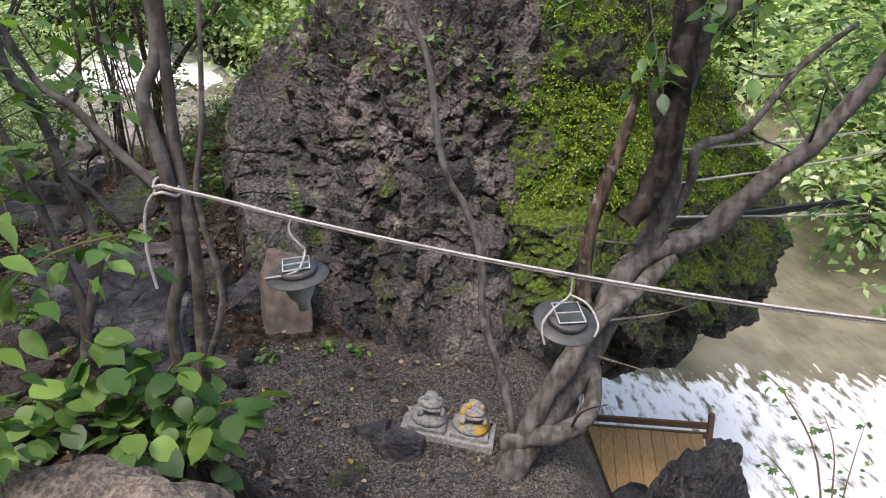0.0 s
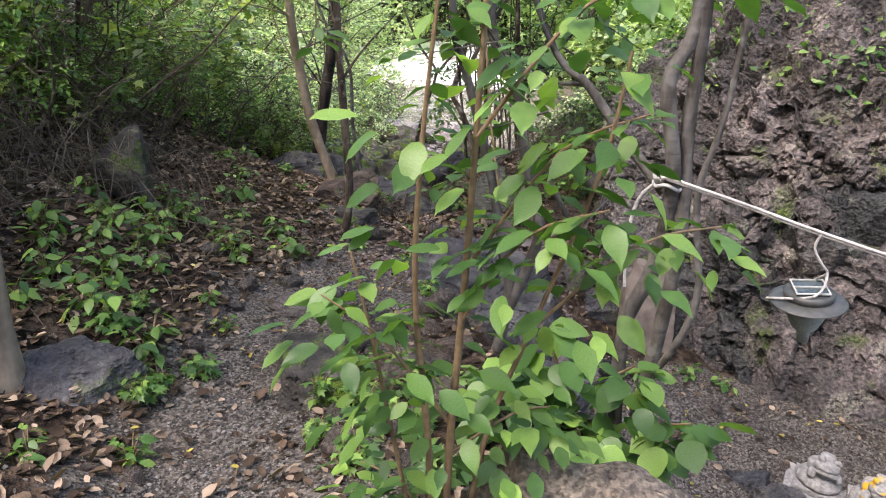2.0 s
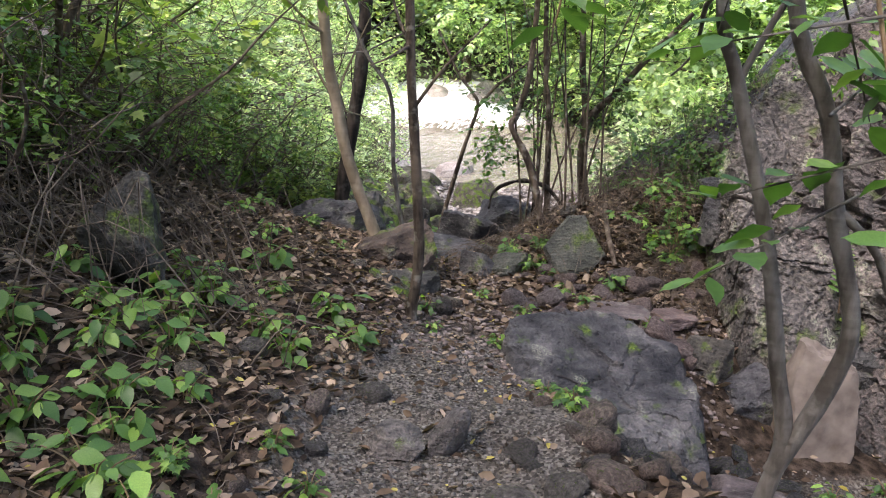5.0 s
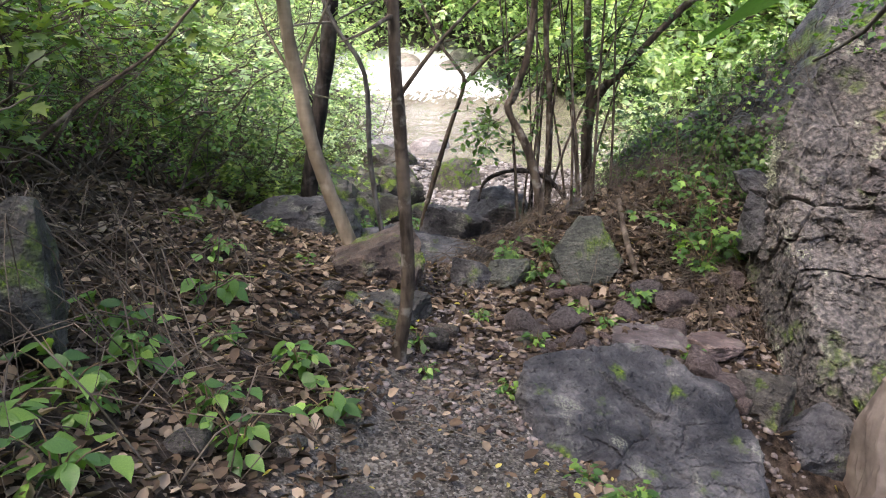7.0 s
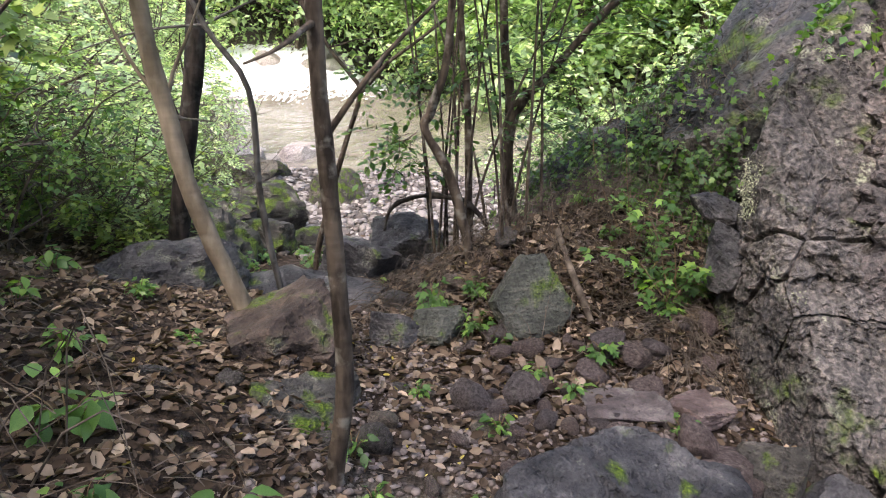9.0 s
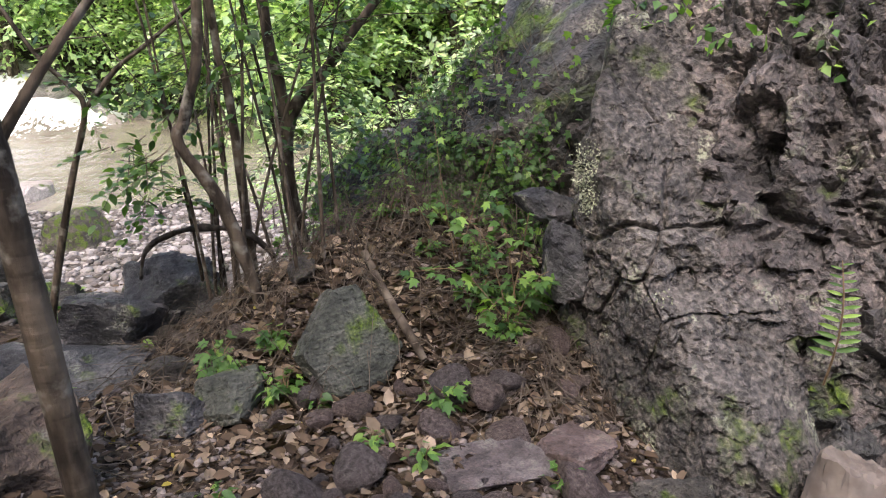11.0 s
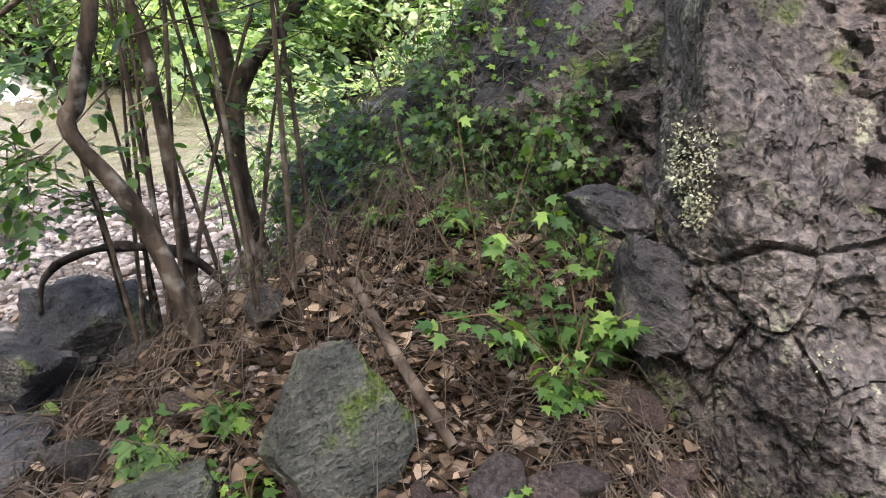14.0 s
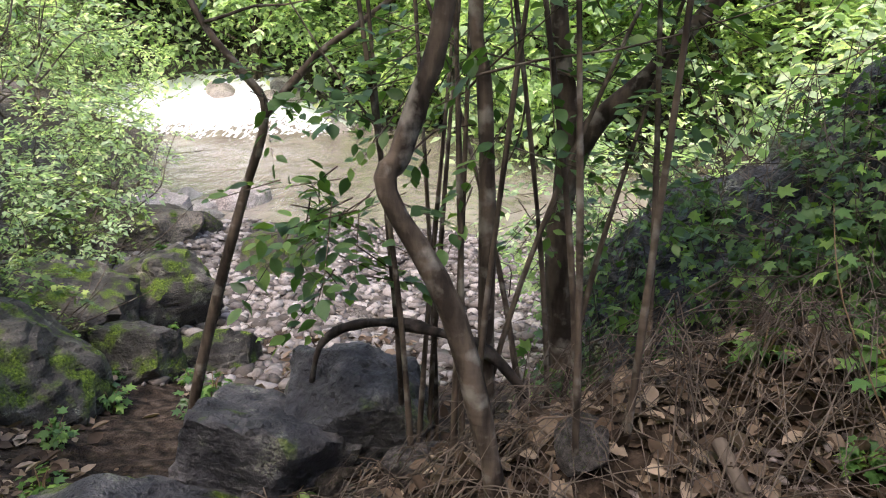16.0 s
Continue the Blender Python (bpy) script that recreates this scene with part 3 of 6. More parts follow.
def lobe(name, centre, planes, sub, material, label, seed, coarse=0.16, ridge=0.13, pits=0.10, power=14, split=0.06, blocky=0.3):
    v, f, d = polytope(sub, planes, power)
    v = v + np.array(centre)
    q = v.copy()
    v = v + d * (coarse * fbm(q * 0.75, 3, seed))[:, None]
    q = q + 0.07 * np.stack([noise3(q * 2.3, seed + 1), noise3(q * 2.3, seed + 2), noise3(q * 2.3, seed + 3)], 1)
    beds = q @ np.array([(0.8, -0.3, 0.5), (0.2, 0.9, 0.3), (-0.45, -0.25, 0.85)]).T * np.array([1.0, 1.0, 0.75])
    lumps = np.zeros(len(v))
    for k, (s, w) in enumerate(((1.6, 0.8), (3.6, 0.5), (8.0, 0.3))):
        tilt, heart = facets(beds * s, seed + k)
        lumps = lumps + w * (blocky * tilt + 1.5 * (0.5 - heart))
    lumps = lumps + 0.16 * (0.5 - facets(q * 17, seed + 7)[1]) + 0.35 * (np.abs(noise3(q * 2.9, seed + 9)) - 0.28)
    v = v + d * (ridge * lumps)[:, None]
    pit = smooth(0.30, 0.5, noise3(q * 3.1, seed + 23)) + 0.6 * smooth(0.3, 0.45, noise3(q * 7.3, seed + 29)) + 0.25 * smooth(0.3, 0.42, noise3(q * 15, seed + 30))
    v = v - d * (pits * pit)[:, None]
    v = v - d * (split * (1.0 * cracks(q * 1.9, seed, 0.05) + 0.45 * cracks(q * 4.7, seed + 1, 0.08) * smooth(-0.1, 0.25, noise3(q * 1.1, seed + 8))))[:, None]
    v = v + d * (0.014 * fbm(q * 19, 3, seed + 31))[:, None]
    v = v + np.array([0.35, 0.9, -0.1]) * furrow(v)[:, None]
    LOBES[name] = (v, d)
    return part(name, mesh_of(name, v - np.array((0, 7, -1.8)), f, material, sharp=34), boulder, label)


lobe("rib", (-1.75, 7.75, -0.35), [(-1, -0.35, 0.1, 0.5), (-0.88, 0.45, 0.1, 0.40), (1, -0.25, 0.25, 0.5), (0.0, -0.80, 0.62, 0.52), (0.2, -1, -0.15, 1.28), (0, 1, 0, 1.5), (0, -0.3, 1, 1.9),
                                   (0, 0, -1, 1.4), (-0.6, -0.75, 0.3, 0.74), (0.7, -0.65, 0.3, 0.78), (-0.5, 0.2, 0.7, 1.15)],
     8, ROCK_GREY, "grey lichen-spotted conglomerate rib", 41, 0.06, 0.085, 0.05, split=0.035, blocky=0.15)
lobe("face", (-0.35, 7.9, -0.1), [(-0.5, -0.86, 0.25, 1.18), (-0.1, -0.93, 0.34, 1.22), (0.6, -0.75, 0.25, 1.45), (-0.2, -1, -0.1, 1.95), (-1, 0, 0.2, 1.35), (1, 0, 0, 1.8), (0, 1, 0.2, 1.8), (0, -0.2, 1, 2.6),
                                  (-0.8, 0, 0.8, 1.75), (0, 0, -1, 2.0)],
     7, ROCK_PINK, "rough pinkish grey pitted face", 42, 0.16, 0.16, 0.1, split=0.05, blocky=0.45)
lobe("mossy_side", (1.55, 8.3, -0.3), [(-0.15, -0.88, 0.45, 1.45), (0.35, -0.88, 0.25, 1.55), (0.93, -0.2, 0.42, 1.5), (1, -0.1, -0.1, 1.95), (0.2, -0.7, -0.7, 2.35), (0.6, -0.3, -0.8, 2.5), (0, 0, -1, 2.6), (-1, 0, 0, 1.9),
                                       (0, 1, 0.2, 1.9), (0.45, -0.2, 1, 2.15), (-0.1, -0.4, 1, 2.6)],
     7, ROCK_MOSS, "overhanging side cloaked in bright green moss", 43, 0.18, 0.2, 0.06)
lobe("back_spur", (-1.85, 9.7, -0.7), [(-0.66, -0.30, 0.70, 0.98), (-0.3, -0.95, 0.2, 0.95), (-1, 0.1, 0.05, 1.35), (0, 1, 0, 1.6), (1, 0, 0, 1.6), (0, 0, 1, 2.2), (0, 0, -1, 1.2), (-0.5, 0.7, 0.5, 1.3)],
     6, ROCK_DARK, "dark sloping spur overgrown with creepers", 44, 0.12, 0.18, 0.06)
lobe("wet_foot", (-0.45, 7.15, -1.15), [(-0.3, -0.93, 0.2, 0.78), (0.4, -0.9, 0.15, 0.82), (0, -1, -0.3, 0.95), (-1, 0, 0.3, 0.95), (1, 0, 0.2, 1.1), (0, 1, 0, 1.0), (0, -0.5, 1, 1.1), (0, 0, -1, 1.2)],
     6, ROCK_DARK, "wet dark foot of the boulder", 45, 0.14, 0.32, 0.1)


# ---- stones ----
STONE_SHAPES = [stone_data(100 + k, 3, power=90, rough=0.02, n=5 + k % 6) for k in range(14)]
STONE_MESH = {}


def stone_mesh(k, material):
    key = (k % len(STONE_SHAPES), material.name)
    if key not in STONE_MESH:
        STONE_MESH[key] = mesh_of("stone", *STONE_SHAPES[key[0]], material, sharp=16)
    return STONE_MESH[key]


def stone(x, y, size, material, label, turn=0.0, tilt=(0, 0), sink=0.35, z=None, group="", k=0, name="stone", category="stone"):
    ob = new(name, stone_mesh(k, material))
    base = ground_z(x, y) if z is None else z
    ob.matrix_basis = pose(x, y, base + size[2] * (1 - 2 * sink), tilt[0], tilt[1], turn) @ Matrix.Diagonal((*size, 1))
    return tagged(ob, label, category, group)


def boulder_stone(name, centre, size, material, label, seed, turn=0.0, tilt=(0, 0), sub=5, n=12, power=44, rough=0.045, planes=None, smoothness=1.0):
    v, f = stone_data(seed, sub, power, rough, n)
    if planes:
        v, f, d = polytope(sub, planes, 60)
        chips = 0.6 * facets(v * np.array([2.2, 2.2, 3.0]), seed)[0] + 0.35 * facets(v * 5.5, seed + 1)[0] + 0.2 * noise3(v * 11, seed + 1) + 0.1 * noise3(v * 24, seed + 2)
        v = v * (1 + 0.02 * fbm(v * 2.5, 3, seed))[:, None] + d * (0.05 * smoothness * chips)[:, None]
        v = v - d * (0.022 * smoothness * cracks(v * 3.3 + 0.2 * fbm(v * 3, 2, seed)[:, None], seed, 0.05))[:, None]
    elif sub > 4:
        v = v * (1 - 0.05 * cracks(v * 1.6 + 0.25 * fbm(v * 2, 2, seed)[:, None], seed, 0.06))[:, None]
    v = v * np.array(size)
    q = v * 5
    v = v + 0.035 * smoothness * min(min(size), 0.4) * 2 * np.stack([fbm(q, 3, seed + 1), fbm(q, 3, seed + 2), fbm(q, 3, seed + 3)], 1)
    ob = new(name, mesh_of(name, v, f, material, sharp=24))
    ob.matrix_basis = pose(*centre, tilt[0], tilt[1], turn)
    return tagged(ob, label, "rock")


boulder_stone("large_rock", (-2.92, 5.92, -1.35), (1, 1, 1), STONE_BLUE, "large blue-grey angular rock beside the gravel path", 301, 0, sub=7, smoothness=0.75, planes=[(0.32, -0.27, 1, 0.37), (-1, 0.1, 0.25, 0.74), (-0.8, -0.6, 0.4, 0.66), (0.15, 1, 0.25, 0.68), (1, 0.1, 0.3, 0.66), (0.6, -0.75, 0.35, 0.66), (-0.3, -1, 0.4, 0.56), (0.1, -0.55, 0.85, 0.44), (0, 0, -1, 0.6), (-0.6, 0.7, 0.5, 0.68)])
boulder_stone("large_rock", (-1.25, 1.95, -0.32), (0.46, 0.42, 0.45), STONE_PALE, "pale weathered rock at the edge of the drop", 302, 20, (0, 6))
boulder_stone("large_rock", (-4.80, 7.12, -0.76), (0.38, 0.33, 0.26), RUST, "rounded grey-brown rock leaning over the path bank", 303, 50, (8, 0))
boulder_stone("large_rock", (-4.55, 6.45, -0.96), (0.33, 0.3, 0.27), STONE_MOSSY, "mossy grey rock at the tree's foot", 304, 10)
boulder_stone("large_rock", (-5.33, 4.55, 0.02), (0.2, 0.2, 0.33), STONE_MOSSY, "tall mossy boulder in the leafy bank", 305, 10)
boulder_stone("large_rock", (-3.85, 2.5, -0.5), (0.36, 0.28, 0.24), STONE_BLUE, "dark grey rock among herbs beside the path", 307, 40)
boulder_stone("large_rock", (-4.82, 9.3, -1.2), (0.38, 0.36, 0.3), STONE_BLUE, "dark grey rock with a mossy back", 308, 60, (0, 14))
boulder_stone("large_rock", (-5.25, 8.6, -1.3), (0.75, 0.55, 0.34), STONE_BLUE, "flat wet blue-grey rock in the path", 309, 25)
boulder_stone("large_rock", (-7.4, 11.9, -1.75), (0.75, 0.6, 0.6), STONE_MOSSY, "moss-topped boulder above the river bank", 310, 15)
boulder_stone("large_rock", (-6.5, 10.2, -1.45), (0.5, 0.5, 0.5), STONE_MOSSY, "moss-covered rock beside the path", 311, 75)
boulder_stone("large_rock", (-6.15, 11.0, -1.62), (0.3, 0.26, 0.3), STONE_MOSSY, "moss-topped dark rock on the bank", 343, 15)
boulder_stone("large_rock", (-6.7, 12.7, -1.75), (0.55, 0.42, 0.42), STONE_MOSSY, "mossy dark rock above the water", 344, 55)
boulder_stone("large_rock", (-8.6, 16.2, -2.2), (0.9, 0.7, 0.6), STONE_PALE, "pale rounded rock at the river's edge", 345, 25)
boulder_stone("large_rock", (-5.9, 11.4, -1.9), (0.4, 0.36, 0.36), STONE_MOSSY, "small mossy rock above the pebbles", 312, 5)
boulder_stone("large_rock", (-5.9, 8.2, -1.0), (0.5, 0.45, 0.4), STONE_BLUE, "grey boulder between tree trunks", 313, 35)
boulder_stone("large_rock", (-4.38, 9.42, -1.0), (0.34, 0.3, 0.32), STONE_BLUE, "dark rock at the root of the bush", 314, 5)
boulder_stone("large_rock", (1.36, 3.5, -1.56), (0.42, 0.32, 0.48), ROCK_BLACK, "black craggy rock above the rapids", 315, 35, sub=6, rough=0.1)
boulder_stone("large_rock", (2.05, 3.3, -1.65), (0.3, 0.3, 0.4), ROCK_BLACK, "small black rock above the rapids", 316, 35)
boulder_stone("large_rock", (-2.2, 7.74, -0.37), (0.15, 0.2, 0.18), STONE_BLUE, "dark block wedged beside the boulder", 317, 25, (20, 0))
boulder_stone("large_rock", (-2.22, 8.02, -0.17), (0.15, 0.18, 0.09), STONE_BLUE, "flat dark block leaning on the boulder", 318, 25, (10, 20))
boulder_stone("large_rock", (-1.95, 6.5, -1.36), (0.24, 0.22, 0.24), STONE_BLUE, "dark angular rock with a mossy ridge", 319, 20, (10, 10))
boulder_stone("large_rock", (-2.24, 6.6, -1.2), (0.19, 0.17, 0.24), STONE_MOSSY, "dark angular rock with moss on its edge", 320, 60, (0, 20))
boulder_stone("large_rock", (-2.25, 3.35, -1.15), (0.4, 0.4, 0.36), STONE_BLUE, "dark rock holding up the path's edge", 321, 30)
boulder_stone("large_rock", (-2.2, 4.5, -1.3), (0.36, 0.45, 0.34), STONE_BLUE, "dark rock on the slope to the hollow", 322, 80)
boulder_stone("rock_slab", (-3.40, 7.80, -0.72), (0.23, 0.10, 0.27), SLATE, "upright greenish-grey slab in the leaf litter", 324, 18, (-22, -6), planes=[(0, -1, 0.1, 1), (0, 1, 0.1, 1), (-0.75, 0, 0.8, 0.72), (0.95, 0, 0.42, 0.9), (0, 0, -1, 1), (0.1, 0, 1, 0.95), (-0.9, 0, -0.3, 1), (0.7, 0, -0.7, 1.1), (0.4, -0.9, 0.5, 1.1)])
boulder_stone("rock_slab", (-3.95, 7.85, -1.0), (0.2, 0.18, 0.12), SLATE, "tilted grey slab beside the path", 325, 40, (-20, 10), n=8)
boulder_stone("rock_slab", (-4.25, 7.75, -1.03), (0.17, 0.13, 0.13), STONE_BLUE, "small grey slab beside the path", 326, 0, (-30, 0), n=8)
boulder_stone("rock_slab", (-2.86, 6.95, -1.0), (0.25, 0.19, 0.055), STONE_RED, "flat pinkish-grey flagstone in rubble", 327, 8, (4, 3), n=7)
boulder_stone("rock_slab", (-2.5, 6.98, -1.0), (0.18, 0.16, 0.06), STONE_RED, "flat reddish flagstone in rubble", 328, 40, (0, 5), n=7)
boulder_stone("stone_block", (-1.52, 6.36, -1.4), (0.21, 0.15, 0.52), SAND, "upright reddish sandstone block leaning on the boulder", 329, 20, (-6, 3), planes=[(1, 0, 0.04, 1), (-1, 0, 0.05, 1), (0, -1, 0.05, 1), (0, 1, 0, 1), (0.12, -0.1, 1, 1), (-0.35, -0.75, 0.6, 1.02), (-0.8, 0, 0.6, 1.18), (0.8, 0, 0.62, 1.22), (-0.6, -0.8, 0.05, 1.22), (0, 0, -1, 1)])
boulder_stone("stone_block", (-2.0, 5.55, -1.62), (0.3, 0.24, 0.19), STONE_RED, "squared grey-red block standing on gravel", 330, 30, n=4, power=34, rough=0.03)
boulder_stone("large_rock", (-0.12, 4.65, -2.06), (0.42, 0.3, 0.2), STONE_BLUE, "rough natural stone carrying the plinth", 332, -10)
boulder_stone("large_rock", (-0.42, 4.78, -1.95), (0.22, 0.16, 0.3), STONE_BLUE, "dark stone beside the plinth", 333, 20)
boulder_stone("large_rock", (-0.62, 4.92, -1.82), (0.17, 0.14, 0.13), STONE_BLUE, "small dark stone on gravel", 334, 20)
boulder_stone("large_rock", (-1.3, 4.42, -1.72), (0.1, 0.1, 0.2), STONE_BLUE, "upright dark stone on gravel", 335, 20)
boulder_stone("large_rock", (-0.78, 4.28, -1.84), (0.2, 0.15, 0.17), STONE_MOSSY, "mossy stone on gravel", 336, 70)
boulder_stone("large_rock", (-0.1, 4.1, -2.02), (0.2, 0.15, 0.14), STONE_BLUE, "dark stone on gravel", 337, 70)
boulder_stone("rock_slab", (-0.2, 3.98, -1.94), (0.14, 0.1, 0.05), CARVED, "small squared pale stone on gravel", 338, -10, n=4, power=30)
boulder_stone("rock_slab", (-3.55, 4.0, -0.58), (0.14, 0.08, 0.055), STONE, "flat stone lying in the gravel path", 339, 10, n=8)
boulder_stone("rock_slab", (-3.35, 4.12, -0.6), (0.08, 0.09, 0.1), STONE, "small upright stone in the path", 340, 10, n=8)
boulder_stone("rock_slab", (-3.0, 3.35, -0.62), (0.2, 0.5, 0.16), STONE_MOSSY, "long mossy edging stone of the path", 341, 25, (0, 20), n=8)
boulder_stone("rock_slab", (-2.72, 3.9, -0.78), (0.13, 0.12, 0.14), STONE_MOSSY, "yellow-green mossy stone in the path's edge", 342, 25, n=8)

srng = np.random.default_rng(21)


def scatter(n, where, lo, hi, material, label, group, flat=0.6, sink=0.35):
    made = 0
    while made < n:
        x, y = where(srng)
        s, _ = along_way(np.array([x]), np.array([y]))
        a = lo * (hi / lo) ** (srng.random() ** 1.8)
        size = (a * srng.uniform(0.75, 1.3), a * srng.uniform(0.6, 1.0), a * srng.uniform(flat * 0.6, flat * 1.3))
        stone(x, y, size, material, label, srng.uniform(0, 360), (srng.normal() * 14, srng.normal() * 14), sink, group=group, k=int(srng.integers(14)))
        made += 1


def beside(offset, spread, y0, y1):
    def pick(g):
        y = g.uniform(y0, y1)
        x = np.interp(y, WAY[2:, 1], WAY[2:, 0])
        return x + offset + g.normal() * spread, y
    return pick


scatter(60, beside(0.75, 0.2, 2.6, 5.4), 0.05, 0.15, STONE, "grey angular stone in the path's rough edge", "stones edging the path")
scatter(45, beside(-0.75, 0.3, 2.0, 7.5), 0.035, 0.13, STONE, "grey stone half buried in leaf litter", "stones in the left bank")
scatter(78, lambda g: (g.uniform(-3.75, -2.15), g.uniform(6.25, 7.75)), 0.035, 0.13, STONE_RED, "reddish stone lying in soil and dead leaves", "rubble below the boulder", 0.6, 0.2)
scatter(52, lambda g: (g.normal() * 0.5 - 4.2, g.uniform(6.6, 9.4)), 0.03, 0.14, STONE, "grey stone on the trodden path", "stones on the path")
scatter(30, lambda g: (g.uniform(-2.7, -1.6), g.uniform(4.2, 6.0)), 0.06, 0.2, STONE_BLUE, "dark stone on the slope to the hollow", "stones on the slope")
scatter(22, lambda g: (g.uniform(-1.6, 0.3), g.uniform(4.0, 5.9)), 0.02, 0.07, STONE, "small stone on the gravel floor", "stones in the hollow")
scatter(20, lambda g: (g.uniform(-10, -6.3), g.uniform(9.5, 17)), 0.2, 0.6, STONE_MOSSY, "mossy rock on the river bank", "rocks on the bank", 0.8)

PALE_FAR = rock_material("pale river rock", (0.24, 0.225, 0.215), (0.36, 0.34, 0.325), (0.46, 0.44, 0.42), 0.8, moss=0.1, lichen=0.1, vary=0.4, relief=0.02)
scatter(34, lambda g: (g.uniform(-13, -3), 30.5 + 4 * g.random()), 0.25, 0.75, PALE_FAR, "pale boulder on the far river bank", "boulders on the far bank", 0.8, 0.25)
scatter(14, lambda g: (g.uniform(-10.5, -8.2), g.uniform(17, 20.5)), 0.25, 0.7, PALE_FAR, "pale rock at the water's edge", "rocks at the water", 0.7, 0.3)

# gravel and small pebbles
def pebble_field(name, label, n, where, lo, hi, material):
    d, f = ico(1)
    g = np.random.default_rng(n)
    xy = np.array([where(g) for _ in range(n)])
    z = land(xy[:, 0], xy[:, 1])
    size = g.uniform(lo, hi, (n, 1)) * g.uniform(0.5, 1.3, (n, 3)) * np.array([1, 1, 0.5])
    v = d[None] * size[:, None] * (1 + 0.25 * g.normal(size=(n, len(d), 1)))
    v = v + np.concatenate([xy, z[:, None] + size[:, 2:] * 0.3], 1)[:, None]
    faces = (f[None] + (np.arange(n) * len(d))[:, None, None]).reshape(-1, 3)
    return tagged(new(name, mesh_of(name, v.reshape(-1, 3), faces, material, shade=False)), label, "gravel", kind="stuff")


def island_stone(name, lo, mid, hi):
    m, nt, b = start(name, 0.85)
    g = nt.nodes.new("ShaderNodeNewGeometry")
    col = ramp(nt, g.outputs["Random Per Island"], [(0.0, lo), (0.5, mid), (1.0, hi)])
    col = blend(nt, 0.6, col, ramp(nt, tex(nt, "ShaderNodeTexNoise", 60, 4).outputs[0], [(0.3, (0.6, 0.6, 0.6)), (0.7, (1.2, 1.2, 1.2))]), "MULTIPLY")
    nt.links.new(col, b.inputs["Base Color"])
    return m


GRIT = island_stone("grit", (0.028, 0.025, 0.022), (0.084, 0.076, 0.067), (0.2, 0.185, 0.165))
COBBLE = island_stone("cobble", (0.055, 0.047, 0.04), (0.13, 0.113, 0.102), (0.3, 0.275, 0.255))
pebble_field("gravel", "loose grey gravel on the footpath", 9000, lambda g: beside(0, 0.3, 1.2, 5.9)(g), 0.004, 0.012, GRIT)
pebble_field("gravel", "loose grey gravel in the hollow", 5000, lambda g: (g.uniform(-1.9, 0.6), g.uniform(3.8, 6.0)), 0.005, 0.014, GRIT)
pebble_field("gravel", "stony rubble on the path below the boulder", 5000, lambda g: (g.uniform(-4.7, -2.0), g.uniform(5.4, 8.4)), 0.006, 0.028, island_stone("rubble", (0.06, 0.048, 0.042), (0.14, 0.112, 0.1), (0.25, 0.21, 0.19)))
pebble_field("gravel", "pale cobbles beside the river", 14000, lambda g: (g.uniform(-9.5, -2.6), 10.8 + 9.4 * g.random()), 0.014, 0.085, COBBLE)

# ---- leaves ----
SMALL = (np.array([(0, 0, 0), (0.3, 0.42, 0.07), (0, 1, -0.1), (-0.3, 0.42, 0.07)]), np.array([(0, 1, 2), (0, 2, 3)]))
def blade(stations, fold, droop):
    """A pointed leaf blade folded along its midrib: stations (length, half width)."""
    y, w = np.array(stations).T
    mid = np.stack([0 * y, y, -droop * y ** 2], 1)
    rims = [np.stack([sgn * w, y + 0.05 * np.sin(3 * y), fold * w + 0.03 * np.sin(9 * y + sgn) - droop * y ** 2], 1)[1:-1] for sgn in (1, -1)]
    n, m = len(y), len(y) - 2
    faces = []
    for k, base in ((0, n), (1, n + m)):
        edge = [0] + list(range(base, base + m)) + [n - 1]
        for i in range(n - 1):
            for t in ((i, edge[i], edge[i + 1]), (i, edge[i + 1], i + 1)):
                if len(set(t)) == 3:
                    faces.append(t if k == 0 else t[::-1])
    return np.concatenate([mid] + rims), np.array(faces)


BROAD = blade([(0, 0), (0.1, 0.14), (0.3, 0.27), (0.52, 0.26), (0.74, 0.15), (0.89, 0.05), (1, 0)], 0.18, 0.12)
ROUND = blade([(0, 0), (0.06, 0.2), (0.25, 0.38), (0.5, 0.4), (0.75, 0.27), (0.9, 0.11), (1, 0)], 0.12, 0.16)
FROND = blade([(0, 0), (0.15, 0.09), (0.5, 0.12), (0.8, 0.07), (1, 0)], 0.2, 0.1)
LOBED = (np.array([(0, 0, 0), (0, 0.5, 0.02), (0, 1, -0.08), (0.17, 0.62, 0.03), (0.45, 0.72, 0.02), (0.25, 0.36, 0.04), (0.4, 0.14, 0.0), (0.1, 0.08, 0.02),
                   (-0.17, 0.62, 0.03), (-0.45, 0.72, 0.02), (-0.25, 0.36, 0.04), (-0.4, 0.14, 0.0), (-0.1, 0.08, 0.02)]),
         np.array([(1, 3, 2), (1, 4, 3), (1, 5, 4), (1, 6, 5), (0, 6, 1), (0, 7, 6), (1, 2, 8), (1, 8, 9), (1, 9, 10), (1, 10, 11), (0, 1, 11), (0, 11, 12)]))
CURLED = (np.array([(0, 0, 0), (0.3, 0.3, 0.16), (0.24, 0.7, 0.2), (0, 1, 0.1), (-0.24, 0.7, 0.14), (-0.3, 0.3, 0.1), (0, 0.5, -0.04)]),
          np.array([(0, 1, 6), (1, 2, 6), (2, 3, 6), (3, 4, 6), (4, 5, 6), (5, 0, 6)]))


